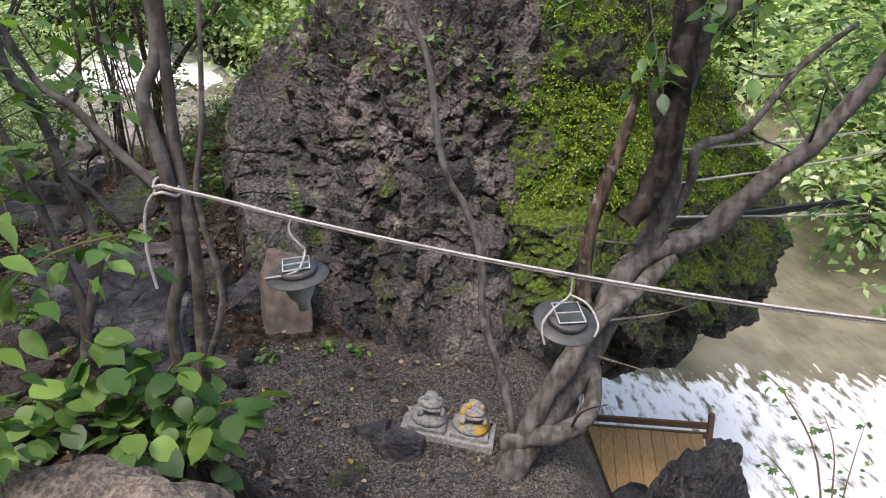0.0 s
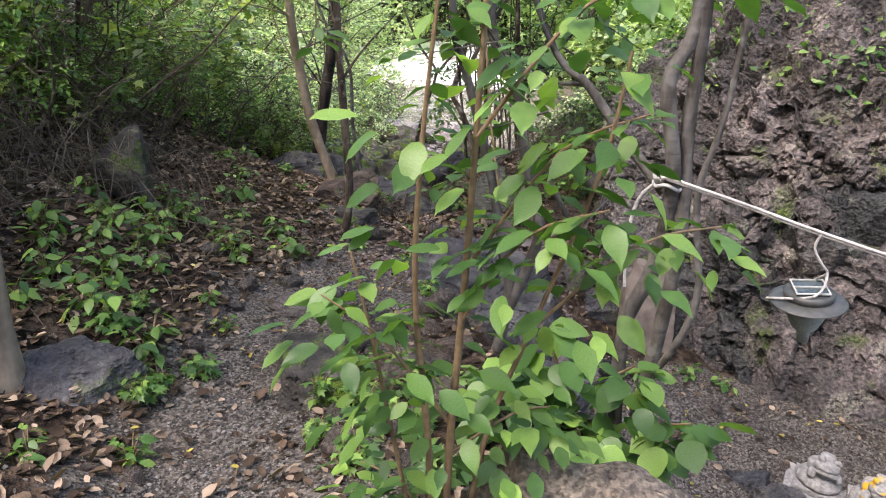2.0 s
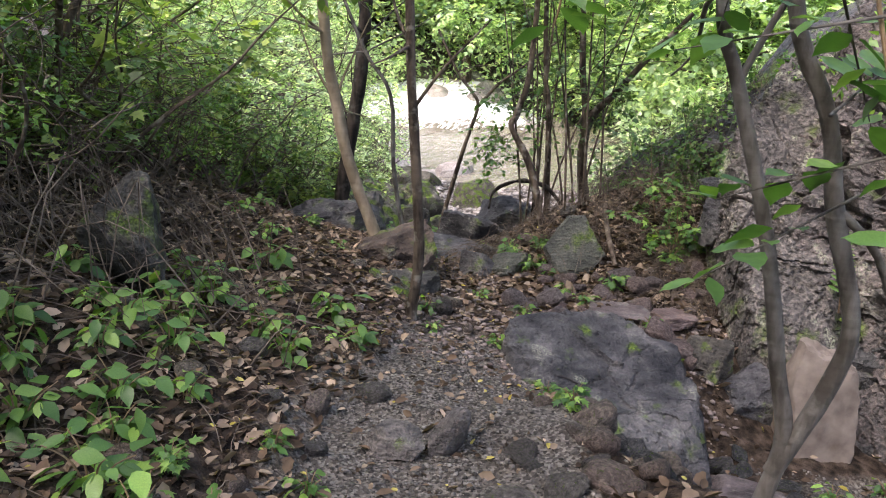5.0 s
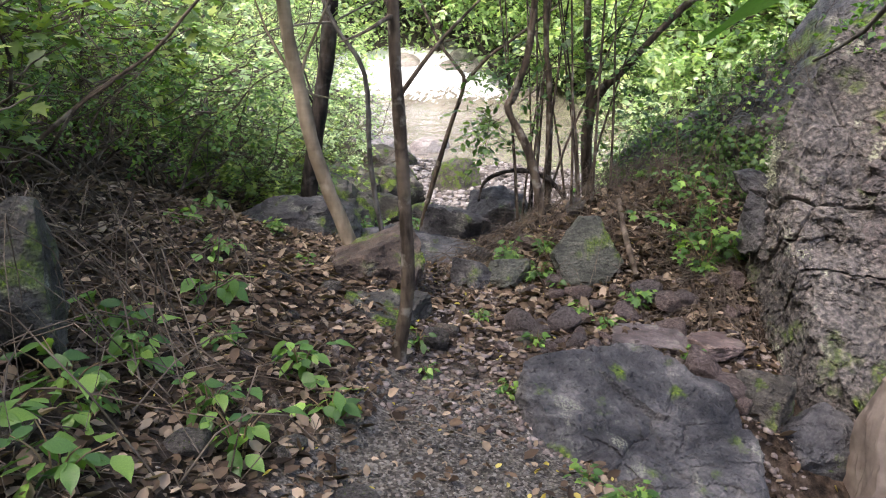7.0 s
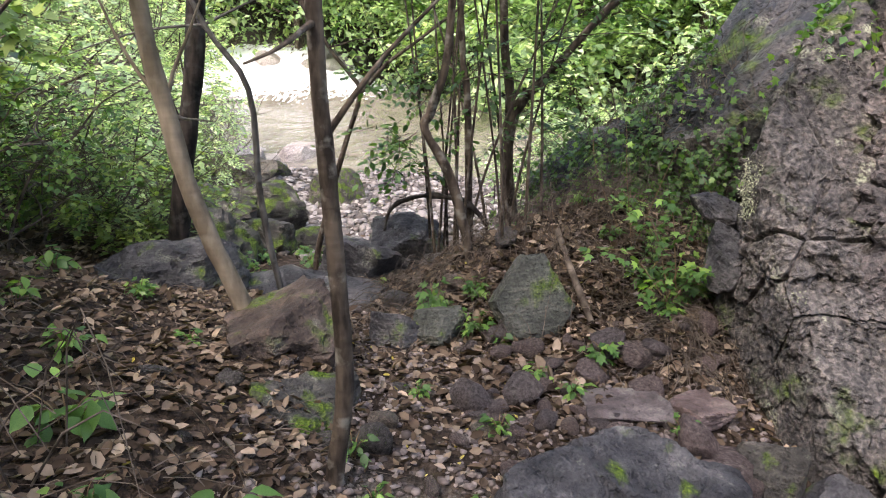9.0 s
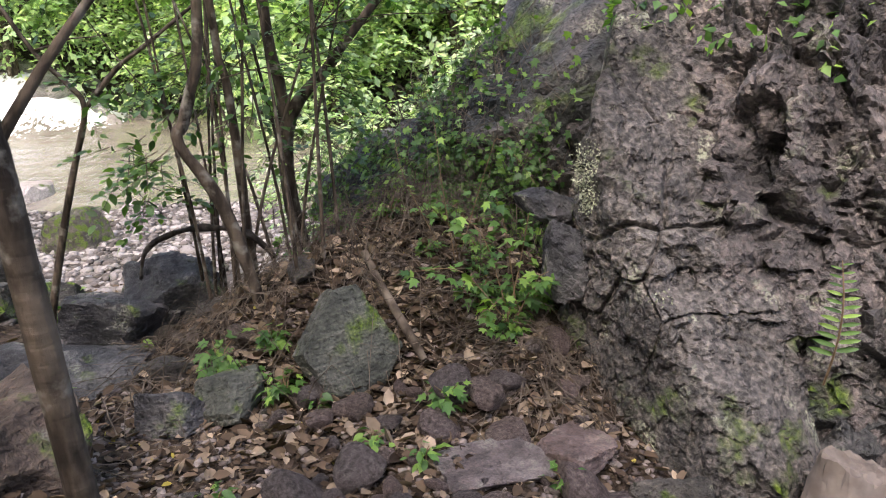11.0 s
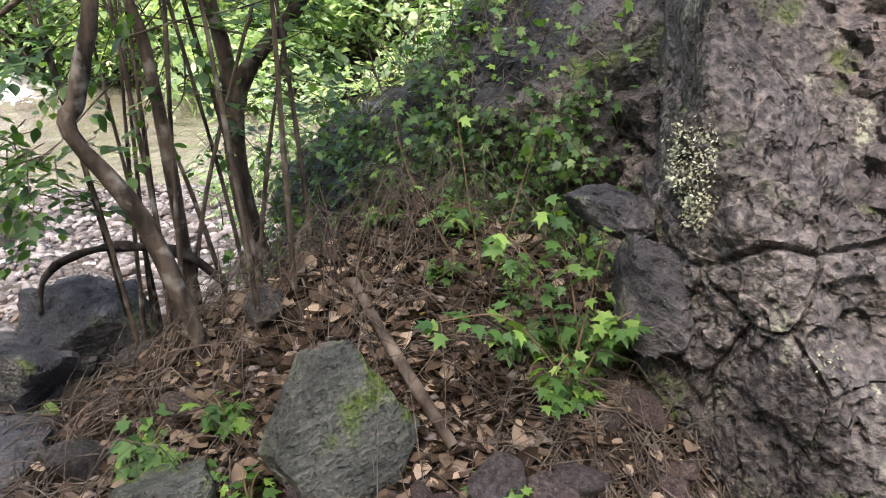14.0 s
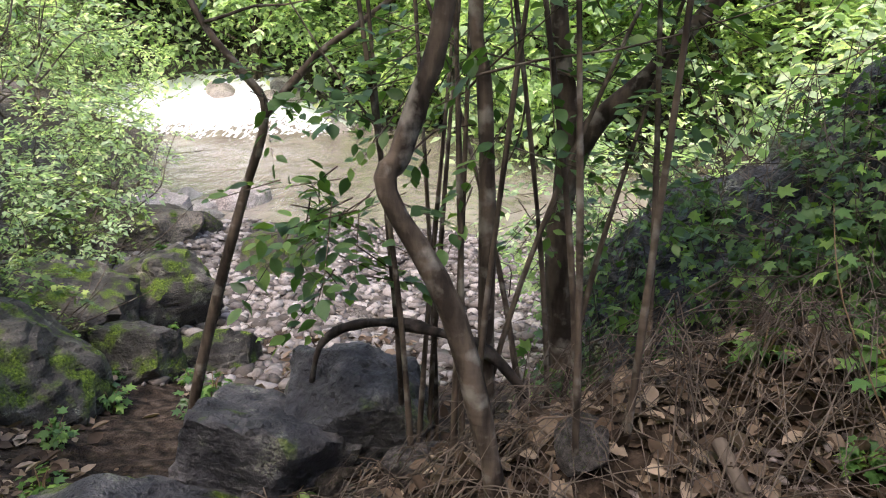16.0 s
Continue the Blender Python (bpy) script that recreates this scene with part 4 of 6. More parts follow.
def leaf_set(shape, p, way, up, size):
    """Leaves of one shape at points p along way, facing up: verts and faces."""
    p, way, up, size = np.asarray(p, float), np.asarray(way, float), np.asarray(up, float), np.asarray(size, float).reshape(-1, 1, 1)
    way = way / (np.linalg.norm(way, axis=1)[:, None] + 1e-9)
    x = np.cross(way, up)
    x /= np.linalg.norm(x, axis=1)[:, None] + 1e-9
    n = np.cross(x, way)
    t, f = shape
    v = p[:, None] + size * (t[None, :, :1] * x[:, None] + t[None, :, 1:2] * way[:, None] + t[None, :, 2:] * n[:, None])
    return v.reshape(-1, 3), (f[None] + (np.arange(len(p)) * len(t))[:, None, None]).reshape(-1, 3)


def rods(p, q, r0, r1):
    """Thin three-sided twigs from points p to points q: verts and faces."""
    d = (q - p) / (np.linalg.norm(q - p, axis=1)[:, None] + 1e-9)
    a = np.cross(d, np.array([0.31, 0.17, 0.93]))
    a /= np.linalg.norm(a, axis=1)[:, None] + 1e-9
    b = np.cross(d, a)
    rings = [a * math.cos(t) + b * math.sin(t) for t in (0.0, 2.094, 4.189)]
    v = np.stack([p + r * r0 for r in rings] + [q + r * r1 for r in rings], 1).reshape(-1, 3)
    f = np.array([(0, 1, 4, 3), (1, 2, 5, 4), (2, 0, 3, 5)])
    return v, (f[None] + (np.arange(len(p)) * 6)[:, None, None]).reshape(-1, 4)


def foliage(g, centre, radii, n, size, shape=SMALL, gap=0.1, freq=2.2, seed=0, droop=-0.25, per=9, twig=None):
    """A crown of leafy sprays, clumped, with gaps, in an ellipsoid; twig takes the sprays' twigs."""
    centre, radii = np.array(centre, float), np.array(radii, float)
    m = max(n // per, 1)
    d = g.normal(size=(m * 4, 3))
    d /= np.linalg.norm(d, axis=1)[:, None]
    p = d * (g.random((m * 4, 1)) ** 0.45) * radii + centre
    p = p[noise3(p * freq, seed) > gap][:m]
    m = len(p)
    way = (p - centre) / radii * 0.8 + g.normal(size=(m, 3)) * 0.6
    way[:, 2] = way[:, 2] * 0.35 + droop
    way /= np.linalg.norm(way, axis=1)[:, None] + 1e-9
    across = np.cross(way, np.array([0, 0, 1.0]) + g.normal(size=(m, 3)) * 0.3)
    across /= np.linalg.norm(across, axis=1)[:, None] + 1e-9
    k = np.arange(per)
    run = size * 0.36 * (k + 0.5)
    hand = np.where(k % 2 == 0, 1.0, -1.0) * (k < per - 1)
    q = p[:, None] + way[:, None] * run[None, :, None] + np.array([0, 0, -1.0]) * (0.05 * run ** 2 / size)[None, :, None]
    q = q + g.normal(size=q.shape) * size * 0.12
    lw = way[:, None] * (1.0 - 0.45 * np.abs(hand))[None, :, None] + across[:, None] * (0.95 * hand)[None, :, None] + g.normal(size=q.shape) * 0.22
    up = np.array([0, 0, 1.0]) + g.normal(size=q.shape) * 0.3
    if twig is not None:
        twig.append(rods(p - way * size * 1.2, q[:, -1], size * 0.045, size * 0.015))
    return leaf_set(shape, q.reshape(-1, 3), lw.reshape(-1, 3), up.reshape(-1, 3), size * g.uniform(0.6, 1.2, m * per))


# ---- trees ----
def sprout(g, start_at, direction, length, radius, bend=0.25, n=5):
    p, d, pts = np.array(start_at, float), np.array(direction, float), []
    for k in range(n):
        pts.append(p.copy())
        d = d / np.linalg.norm(d) + g.normal(size=3) * bend * 0.5
        p = p + d / np.linalg.norm(d) * length / (n - 1)
    return np.array(pts), np.linspace(radius, radius * 0.3, n)


def tree(name, label, stems, bark, crown=(), leaf=LEAF, sides=10, twigs=0, seed=0, crown_label="", rough=0.1):
    """stems: lists of (x, y, z, radius); crown: (centre, radii, leaves, leaf size, shape)."""
    g = np.random.default_rng(seed)
    foot = Vector(stems[0][0][:3])
    top = thing(name, label, "tree" if "tree" in name else "bush", at=foot)
    off = np.array(foot)
    names = ["trunk"] + ["limb"] * (len(stems) - 1)
    for k, s in enumerate(stems):
        a = np.array(s, float)
        v, f = tube(a[:, :3] - off, a[:, 3], sides, rough, seed + k)
        part(names[k], mesh_of(names[k], v, f, bark), top)
    pieces = []
    if twigs:
        for _ in range(twigs):
            a = np.array(stems[int(g.integers(len(stems)))], float)
            i = int(g.integers(len(a) // 2, len(a)))
            d = g.normal(size=3) + np.array([0, 0, 0.7])
            pts, rad = sprout(g, a[i, :3] - off, d, g.uniform(0.4, 1.1), min(a[i, 3] * 0.6, 0.014))
            pieces.append(tube(pts, rad, 5, fine=2))
    if len(crown):
        sprays = [foliage(g, np.array(c) - off, r, n, s, shape, seed=seed + k, freq=2.4 / max(min(r), 0.3), twig=pieces) for k, (c, r, n, s, shape) in enumerate(crown)]
        groups = {}
        for pc, (_, _, _, _, shape) in zip(sprays, crown):
            groups.setdefault(len(shape[0]), []).append(pc)
        for pcs in groups.values():
            v, f = join(pcs)
            tagged(part("crown", mesh_of("crown", v, f, leaf, shade=False), top, crown_label), kind="stuff")
    if pieces:
        v, f = join(pieces)
        tagged(part("twigwork", mesh_of("twigwork", v, f, bark), top), kind="stuff")
    return top


def stem(points, r0, r1):
    n = len(points)
    return [(*p, r0 + (r1 - r0) * k / (n - 1)) for k, p in enumerate(points)]


# the highest crown is unseen, widened to block light from above
tree("gnarled_tree", "grey gnarled tree leaning from the hollow over the rapids", [
    stem([(0.33, 4.55, -2.3), (0.4, 4.62, -1.95), (0.62, 4.78, -1.66), (1.0, 5.0, -1.2), (1.24, 5.2, -0.68), (1.47, 5.28, -0.42), (1.58, 5.3, 0.03), (1.59, 5.35, 0.56), (1.74, 5.4, 0.98), (1.95, 5.4, 1.4), (2.1, 5.5, 2.4)], 0.125, 0.065),
    stem([(1.30, 5.24, -0.58), (1.5, 5.28, -0.47), (1.9, 5.3, -0.32), (2.2, 5.3, -0.02), (2.56, 5.3, 0.3), (2.8, 5.3, 0.58), (3.01, 5.3, 0.89), (3.4, 5.3, 1.5)], 0.095, 0.05),
    stem([(0.5, 4.7, -1.75), (0.6, 4.74, -1.5), (0.81, 4.8, -1.15), (1.05, 4.92, -0.86), (1.38, 5.1, -0.68), (1.66, 5.25, -0.5)], 0.09, 0.05),
    stem([(0.36, 4.72, -1.74), (0.6, 4.66, -1.66), (0.85, 4.7, -1.6), (1.03, 4.86, -1.5), (1.02, 4.98, -1.15)], 0.075, 0.06),
    stem([(1.5, 5.32, -0.42), (1.75, 5.34, 0.02), (1.8, 5.36, 0.3), (2.2, 5.5, 0.4), (2.6, 5.7, 0.8), (3.1, 5.9, 1.1)], 0.045, 0.02),
    stem([(1.58, 5.33, 0.3), (1.48, 5.38, 0.7), (1.6, 5.4, 1.1), (1.62, 5.45, 1.9)], 0.06, 0.045)],
    BARK_GREY, [((2.7, 5.3, 2.9), (1.9, 1.8, 1.0), 1500, 0.13, BROAD), ((3.6, 6.2, 1.2), (1.0, 1.0, 0.9), 500, 0.12, BROAD), ((1.5, 4.9, 1.35), (0.9, 0.6, 0.35), 150, 0.14, BROAD),
                ((3.4, 5.6, -0.2), (0.7, 0.5, 0.5), 130, 0.12, BROAD)], LEAF, 12, 14, 51, "broad bright green leaves", 0.22)
tree("dead_tree", "dark dead broken trunk caught in the gnarled tree", [
    stem([(1.66, 5.22, 2.0), (1.6, 5.2, 1.39), (1.56, 5.15, 0.9), (1.51, 5.1, 0.45), (1.42, 5.08, 0.09), (1.25, 5.06, -0.15)], 0.1, 0.085),
    stem([(1.5, 5.1, 0.5), (1.4, 5.1, 0.8), (1.3, 5.15, 1.3)], 0.02, 0.01)], BARK_DARK, seed=52, rough=0.25)
tree("dead_tree", "brown dead stump leaning on the gnarled tree", [stem([(0.98, 5.15, -0.8), (1.0, 5.2, -0.4), (1.08, 5.2, 0.0), (1.2, 5.25, 0.33), (1.32, 5.3, 0.7)], 0.06, 0.035)], BARK_BROWN, seed=53, rough=0.2)
tree("climbing_vine", "thin grey woody vine climbing past the boulder", [
    stem([(0.44, 4.72, -2.0), (0.42, 4.8, -1.57), (0.33, 5.0, -1.21), (0.23, 5.1, -0.88), (0.22, 5.2, -0.47), (0.12, 5.3, -0.11), (-0.02, 5.3, 0.15), (-0.09, 5.4, 0.54), (-0.14, 5.5, 0.97), (-0.29, 5.6, 1.35), (-0.35, 5.6, 2.2)], 0.034, 0.022)],
    BARK_GREY, seed=54)
tree("young_tree", "slender grey many-stemmed tree holding the rope", [
    stem([(-1.36, 3.45, -1.2), (-1.4, 3.4, -0.16), (-1.29, 3.35, 0.25), (-1.25, 3.25, 0.67), (-1.31, 3.25, 1.04), (-1.24, 3.3, 1.24), (-1.24, 3.3, 1.6), (-1.3, 3.3, 2.8)], 0.035, 0.028),
    stem([(-1.3, 3.42, -0.6), (-1.21, 3.32, 0.19), (-1.2, 3.28, 0.52), (-1.22, 3.3, 0.91), (-1.21, 3.3, 1.22), (-1.2, 3.3, 2.6)], 0.034, 0.024),
    stem([(-1.28, 3.3, 0.6), (-1.47, 3.3, 0.81), (-1.63, 3.3, 1.01), (-1.77, 3.3, 1.13), (-1.95, 3.35, 1.5)], 0.026, 0.012),
    stem([(-1.3, 3.4, -0.4), (-1.1, 3.3, 0.1), (-1.15, 3.28, 0.6), (-1.08, 3.3, 1.0), (-1.02, 3.4, 2.0)], 0.018, 0.01)],
    BARK_GREY, [((-1.7, 3.3, 2.9), (1.3, 1.2, 0.6), 380, 0.12, BROAD), ((-1.6, 3.4, 1.9), (0.8, 0.6, 0.5), 170, 0.12, BROAD), ((-1.9, 3.4, 1.15), (0.35, 0.3, 0.25), 40, 0.12, BROAD)], LEAF, 10, 8, 55, "broad green leaves")
tree("young_tree", "forked grey sapling beside the large rock", [
    stem([(-2.2, 3.9, -1.0), (-2.16, 3.9, -0.68), (-2.08, 3.9, -0.26), (-2.13, 3.9, 0.02), (-2.22, 3.9, 0.46), (-2.37, 3.9, 0.96), (-2.45, 3.9, 1.25), (-2.5, 3.9, 2.2)], 0.034, 0.018),
    stem([(-2.1, 3.9, -0.36), (-1.97, 3.9, 0.0), (-1.94, 3.9, 0.23), (-2.04, 3.9, 0.58), (-2.1, 3.9, 0.87), (-2.25, 3.9, 1.25), (-2.3, 4.0, 2.2)], 0.032, 0.022),
    stem([(-2.05, 3.9, 0.6), (-1.9, 3.9, 0.45), (-1.75, 4.0, 0.1)], 0.016, 0.012)],
    BARK_GREY, [((-2.1, 3.9, 1.7), (0.6, 0.5, 0.5), 130, 0.12, BROAD), ((-1.85, 3.8, 0.75), (0.4, 0.3, 0.3), 30, 0.14, BROAD)], LEAF, 10, 6, 56, "broad green leaves")
# wide crown above view, added to shade the path and bank
tree("young_tree", "pale straight young tree beside the path", [stem([(-3.97, 2.3, -0.5), (-3.99, 2.28, -0.2), (-4.0, 2.29, 0.3), (-4.08, 2.39, 1.05), (-4.08, 2.42, 1.5), (-4.1, 2.5, 3.6)], 0.092, 0.065),
    stem([(-4.08, 2.45, 2.1), (-4.4, 2.6, 2.7), (-4.7, 2.9, 3.3)], 0.03, 0.012), stem([(-4.09, 2.46, 2.4), (-3.8, 2.7, 3.0), (-3.6, 3.0, 3.5)], 0.028, 0.012)],
    BARK_PALE, [((-4.0, 3.2, 3.9), (2.2, 2.4, 0.7), 1900, 0.11, BROAD)], LEAF, 14, 4, 57, "broad green leaves", 0.05)
# unseen crown, spread out to cut the sky light
tree("young_tree", "dark mottled young tree leaning beside the path", [stem([(-4.04, 2.02, -0.5), (-4.06, 2.08, -0.2), (-4.1, 2.13, 0.48), (-4.2, 2.19, 1.02), (-4.4, 2.3, 2.6), (-4.6, 2.4, 3.6)], 0.085, 0.06),
    stem([(-4.35, 2.28, 2.3), (-4.8, 2.2, 2.9), (-5.2, 2.3, 3.3)], 0.03, 0.012), stem([(-4.4, 2.3, 2.6), (-4.3, 2.0, 3.2), (-4.2, 1.8, 3.6)], 0.026, 0.012)],
    BARK_BROWN, [((-4.9, 2.2, 3.8), (2.0, 2.2, 0.7), 1500, 0.11, BROAD)], LEAF, 14, 4, 58, "broad green leaves", 0.08)
# crown out of view, thickened to darken the ground below
tree("young_tree", "slim brown sapling at the edge of the path", [
    stem([(-4.24, 5.95, -1.05), (-4.22, 5.95, -0.8), (-4.17, 5.95, -0.4), (-4.18, 5.95, -0.05), (-4.2, 5.95, 0.3), (-4.22, 5.95, 0.6), (-4.24, 5.95, 1.0), (-4.3, 6.0, 3.2)], 0.042, 0.028)],
    BARK_BROWN, [((-3.9, 6.0, 3.1), (1.8, 1.7, 0.6), 1700, 0.09, BROAD)], LEAF_SUNLIT, 10, 5, 59, "leaves in a sunlit yellow-green")
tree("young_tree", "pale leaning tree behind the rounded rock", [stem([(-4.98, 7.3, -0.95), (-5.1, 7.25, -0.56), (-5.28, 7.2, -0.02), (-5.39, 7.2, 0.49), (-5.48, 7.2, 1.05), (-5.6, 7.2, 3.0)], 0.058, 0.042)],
     BARK_PALE, [((-5.4, 7.3, 2.6), (1.3, 1.2, 0.6), 800, 0.09, BROAD)], LEAF_SUNLIT, 10, 8, 60, "leaves in a sunlit yellow-green")
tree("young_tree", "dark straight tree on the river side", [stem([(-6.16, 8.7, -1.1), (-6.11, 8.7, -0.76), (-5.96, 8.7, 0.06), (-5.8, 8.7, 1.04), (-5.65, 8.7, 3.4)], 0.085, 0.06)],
     BARK_DARK, [((-5.8, 8.9, 2.7), (1.6, 1.4, 0.8), 1000, 0.1, BROAD)], LEAF_SUNLIT, 10, 10, 61, "leaves in a sunlit yellow-green")
tree("young_tree", "thin crooked sapling above the river", [stem([(-5.0, 7.95, -1.1), (-5.07, 7.9, -0.69), (-5.15, 7.9, -0.15), (-5.18, 7.9, 0.51), (-5.43, 7.9, 0.89), (-5.7, 7.9, 1.5)], 0.026, 0.014)],
     BARK_GREY, [((-5.5, 8.0, 1.3), (0.5, 0.4, 0.3), 90, 0.07, BROAD)], LEAF_SUNLIT, 8, 2, 62, "small leaves in a sunlit yellow-green")
tree("young_tree", "thin forked sapling standing above the pebbles", [
    stem([(-5.33, 9.8, -1.5), (-5.29, 9.8, -1.18), (-5.12, 9.8, -0.55), (-4.99, 9.8, -0.13), (-4.87, 9.8, 0.26), (-4.96, 9.8, 0.43), (-5.13, 9.8, 0.64), (-5.4, 9.9, 1.1)], 0.03, 0.013),
    stem([(-4.88, 9.8, 0.24), (-4.64, 9.8, 0.51), (-4.44, 9.8, 0.66), (-4.0, 9.9, 1.0)], 0.02, 0.01)],
    BARK_BROWN, [((-4.75, 9.7, 0.38), (0.45, 0.3, 0.16), 90, 0.065, BROAD), ((-5.0, 9.9, 1.3), (0.9, 0.5, 0.4), 200, 0.07, BROAD)], LEAF_SHADED, 8, 3, 63, "small leaves in a shade-darkened green")
bush_stems = [
    stem([(-3.78, 8.5, -0.95), (-3.81, 8.5, -0.73), (-3.96, 8.5, -0.16), (-4.15, 8.48, 0.2), (-4.12, 8.5, 0.3), (-4.07, 8.5, 0.46), (-4.0, 8.5, 0.75), (-3.95, 8.55, 1.8)], 0.038, 0.026),
    stem([(-3.85, 8.95, -0.8), (-3.85, 8.95, -0.63), (-3.87, 8.95, 0.0), (-3.9, 8.95, 0.47), (-3.94, 8.95, 0.73), (-4.0, 9.0, 1.8)], 0.034, 0.022),
    stem([(-3.52, 9.4, -0.7), (-3.55, 9.4, -0.49), (-3.58, 9.4, -0.06), (-3.5, 9.4, 0.26), (-3.28, 9.4, 0.5), (-3.1, 9.4, 0.73), (-2.6, 9.5, 1.3)], 0.062, 0.025),
    stem([(-3.58, 9.4, -0.1), (-3.58, 9.4, 0.34), (-3.64, 9.4, 0.75), (-3.7, 9.5, 1.7)], 0.045, 0.025)]
brng = np.random.default_rng(4)
for _ in range(16):
    bx, by = -3.75 + brng.normal() * 0.22, 9.0 + brng.normal() * 0.25
    bz = ground_z(bx, by)
    lean = brng.normal(size=2) * 0.3
    bush_stems.append(stem([(bx, by, bz - 0.05), (bx + lean[0] * 0.3, by + lean[1] * 0.3, bz + 0.6), (bx + lean[0] * 0.8, by + lean[1] * 0.7, bz + 1.3), (bx + lean[0] * 1.6, by + lean[1], bz + 2.3)], 0.013, 0.006))
# dense top crown is unseen and there to shade the mound
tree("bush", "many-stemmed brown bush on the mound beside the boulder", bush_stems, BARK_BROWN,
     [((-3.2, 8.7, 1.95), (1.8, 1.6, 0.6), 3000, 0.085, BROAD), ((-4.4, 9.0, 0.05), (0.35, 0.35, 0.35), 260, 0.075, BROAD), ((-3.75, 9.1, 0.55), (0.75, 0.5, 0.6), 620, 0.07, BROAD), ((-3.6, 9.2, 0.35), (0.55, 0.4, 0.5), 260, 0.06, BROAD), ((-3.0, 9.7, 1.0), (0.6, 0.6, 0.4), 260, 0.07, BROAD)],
     LEAF_SHADED, 8, 26, 64, "small leaves in a shade-darkened green", 0.16)
arch = thing("fallen_branch", "dark arched dead branch at the bush's foot", "branch", at=(-4.46, 8.8, -0.7))
v, f = tube(np.array([(-4.6, 9.42, -0.85), (-4.56, 9.4, -0.68), (-4.48, 9.38, -0.59), (-4.36, 9.3, -0.52), (-4.2, 9.15, -0.45), (-4.02, 9.0, -0.42), (-3.85, 8.9, -0.44), (-3.7, 8.9, -0.6)]) - np.array([-4.46, 8.8, -0.7]), [0.012, 0.015, 0.019, 0.018, 0.022, 0.02, 0.022, 0.018], 9, 0.4)
part("wood", mesh_of("wood", v, f, BARK_DARK), arch)
log = thing("fallen_branch", "dead grey branch lying on the leafy mound", "branch", at=(-3.1, 8.0, -0.5))
lz = [ground_z(-3.2, 8.4) + 0.06, ground_z(-3.1, 8.05) + 0.06, ground_z(-3.0, 7.7) + 0.05]
v, f = tube(np.array([(-3.2, 8.4, lz[0]), (-3.12, 8.05, lz[1]), (-3.0, 7.7, lz[2])]) - np.array([-3.1, 8.0, -0.5]), [0.02, 0.024, 0.02], 8, 0.2)
part("wood", mesh_of("wood", v, f, TWIG), log)

# ---- plants with broad leaves, each leaf its own piece ----
LEAF_MESHES = {}


def leaf_mesh(shape, material, bend=0.0):
    key = (len(shape[0]), round(float(shape[0].sum()), 4), material.name, bend)
    if key not in LEAF_MESHES:
        v = shape[0].copy()
        v[:, 2] -= bend * v[:, 1] ** 2
        LEAF_MESHES[key] = mesh_of("leaf", v, shape[1], material)
    return LEAF_MESHES[key]


def aim(p, way, up, size):
    y = Vector(way).normalized()
    x = y.cross(Vector(up)).normalized()
    z = x.cross(y)
    return Matrix(((x.x, y.x, z.x, p[0]), (x.y, y.y, z.y, p[1]), (x.z, y.z, z.z, p[2]), (0, 0, 0, 1))) @ Matrix.Diagonal((size, size, size, 1))


def leafy_plant(name, label, category, foot, shoots, material, leaf_size, per_shoot, seed, shape=BROAD, bark=STEM, spread=0.7, group="", lowest=0.2):
    """A sapling or shrub: shoots as lists of points with a radius, and leaves set round them."""
    g = np.random.default_rng(seed)
    top = thing(name, label, category, group, at=foot)
    off = np.array(foot)
    made, rest = 0, []
    for pts, r in shoots:
        pts = np.array(pts, float)
        v, f = tube(pts - off, np.linspace(r, r * 0.4, len(pts)), 7, 0.05, seed)
        part("stem", mesh_of("stem", v, f, bark), top)
        for k in range(per_shoot):
            u = (lowest + (1 - lowest) * (k + g.random()) / per_shoot) * (len(pts) - 1)
            i = min(int(u), len(pts) - 2)
            p = pts[i] + (pts[i + 1] - pts[i]) * (u - i)
            a = g.uniform(0, 6.283)
            way = np.array([math.cos(a), math.sin(a), g.uniform(-0.7, 0.15)])
            reach = g.uniform(0.02, 1.0) * spread * leaf_size
            q = p + way * reach - off
            bend = (0.0, 0.12, 0.25)[k % 3]
            m = aim(q, way, (g.normal() * 0.35, g.normal() * 0.35, 1), leaf_size * g.uniform(0.6, 1.15))
            if made < 300:
                part("leaf", leaf_mesh(shape, material, bend), top, m=m)
            else:
                local = shape[0] - np.array([0, 0, 1.0]) * (bend * shape[0][:, 1:2] ** 2)
                mat = np.array(m)
                rest.append((local @ mat[:3, :3].T + mat[:3, 3], shape[1]))
            made += 1
    if rest:
        tagged(part("foliage", mesh_of("foliage", *join(rest), material), top), kind="stuff")
    return top


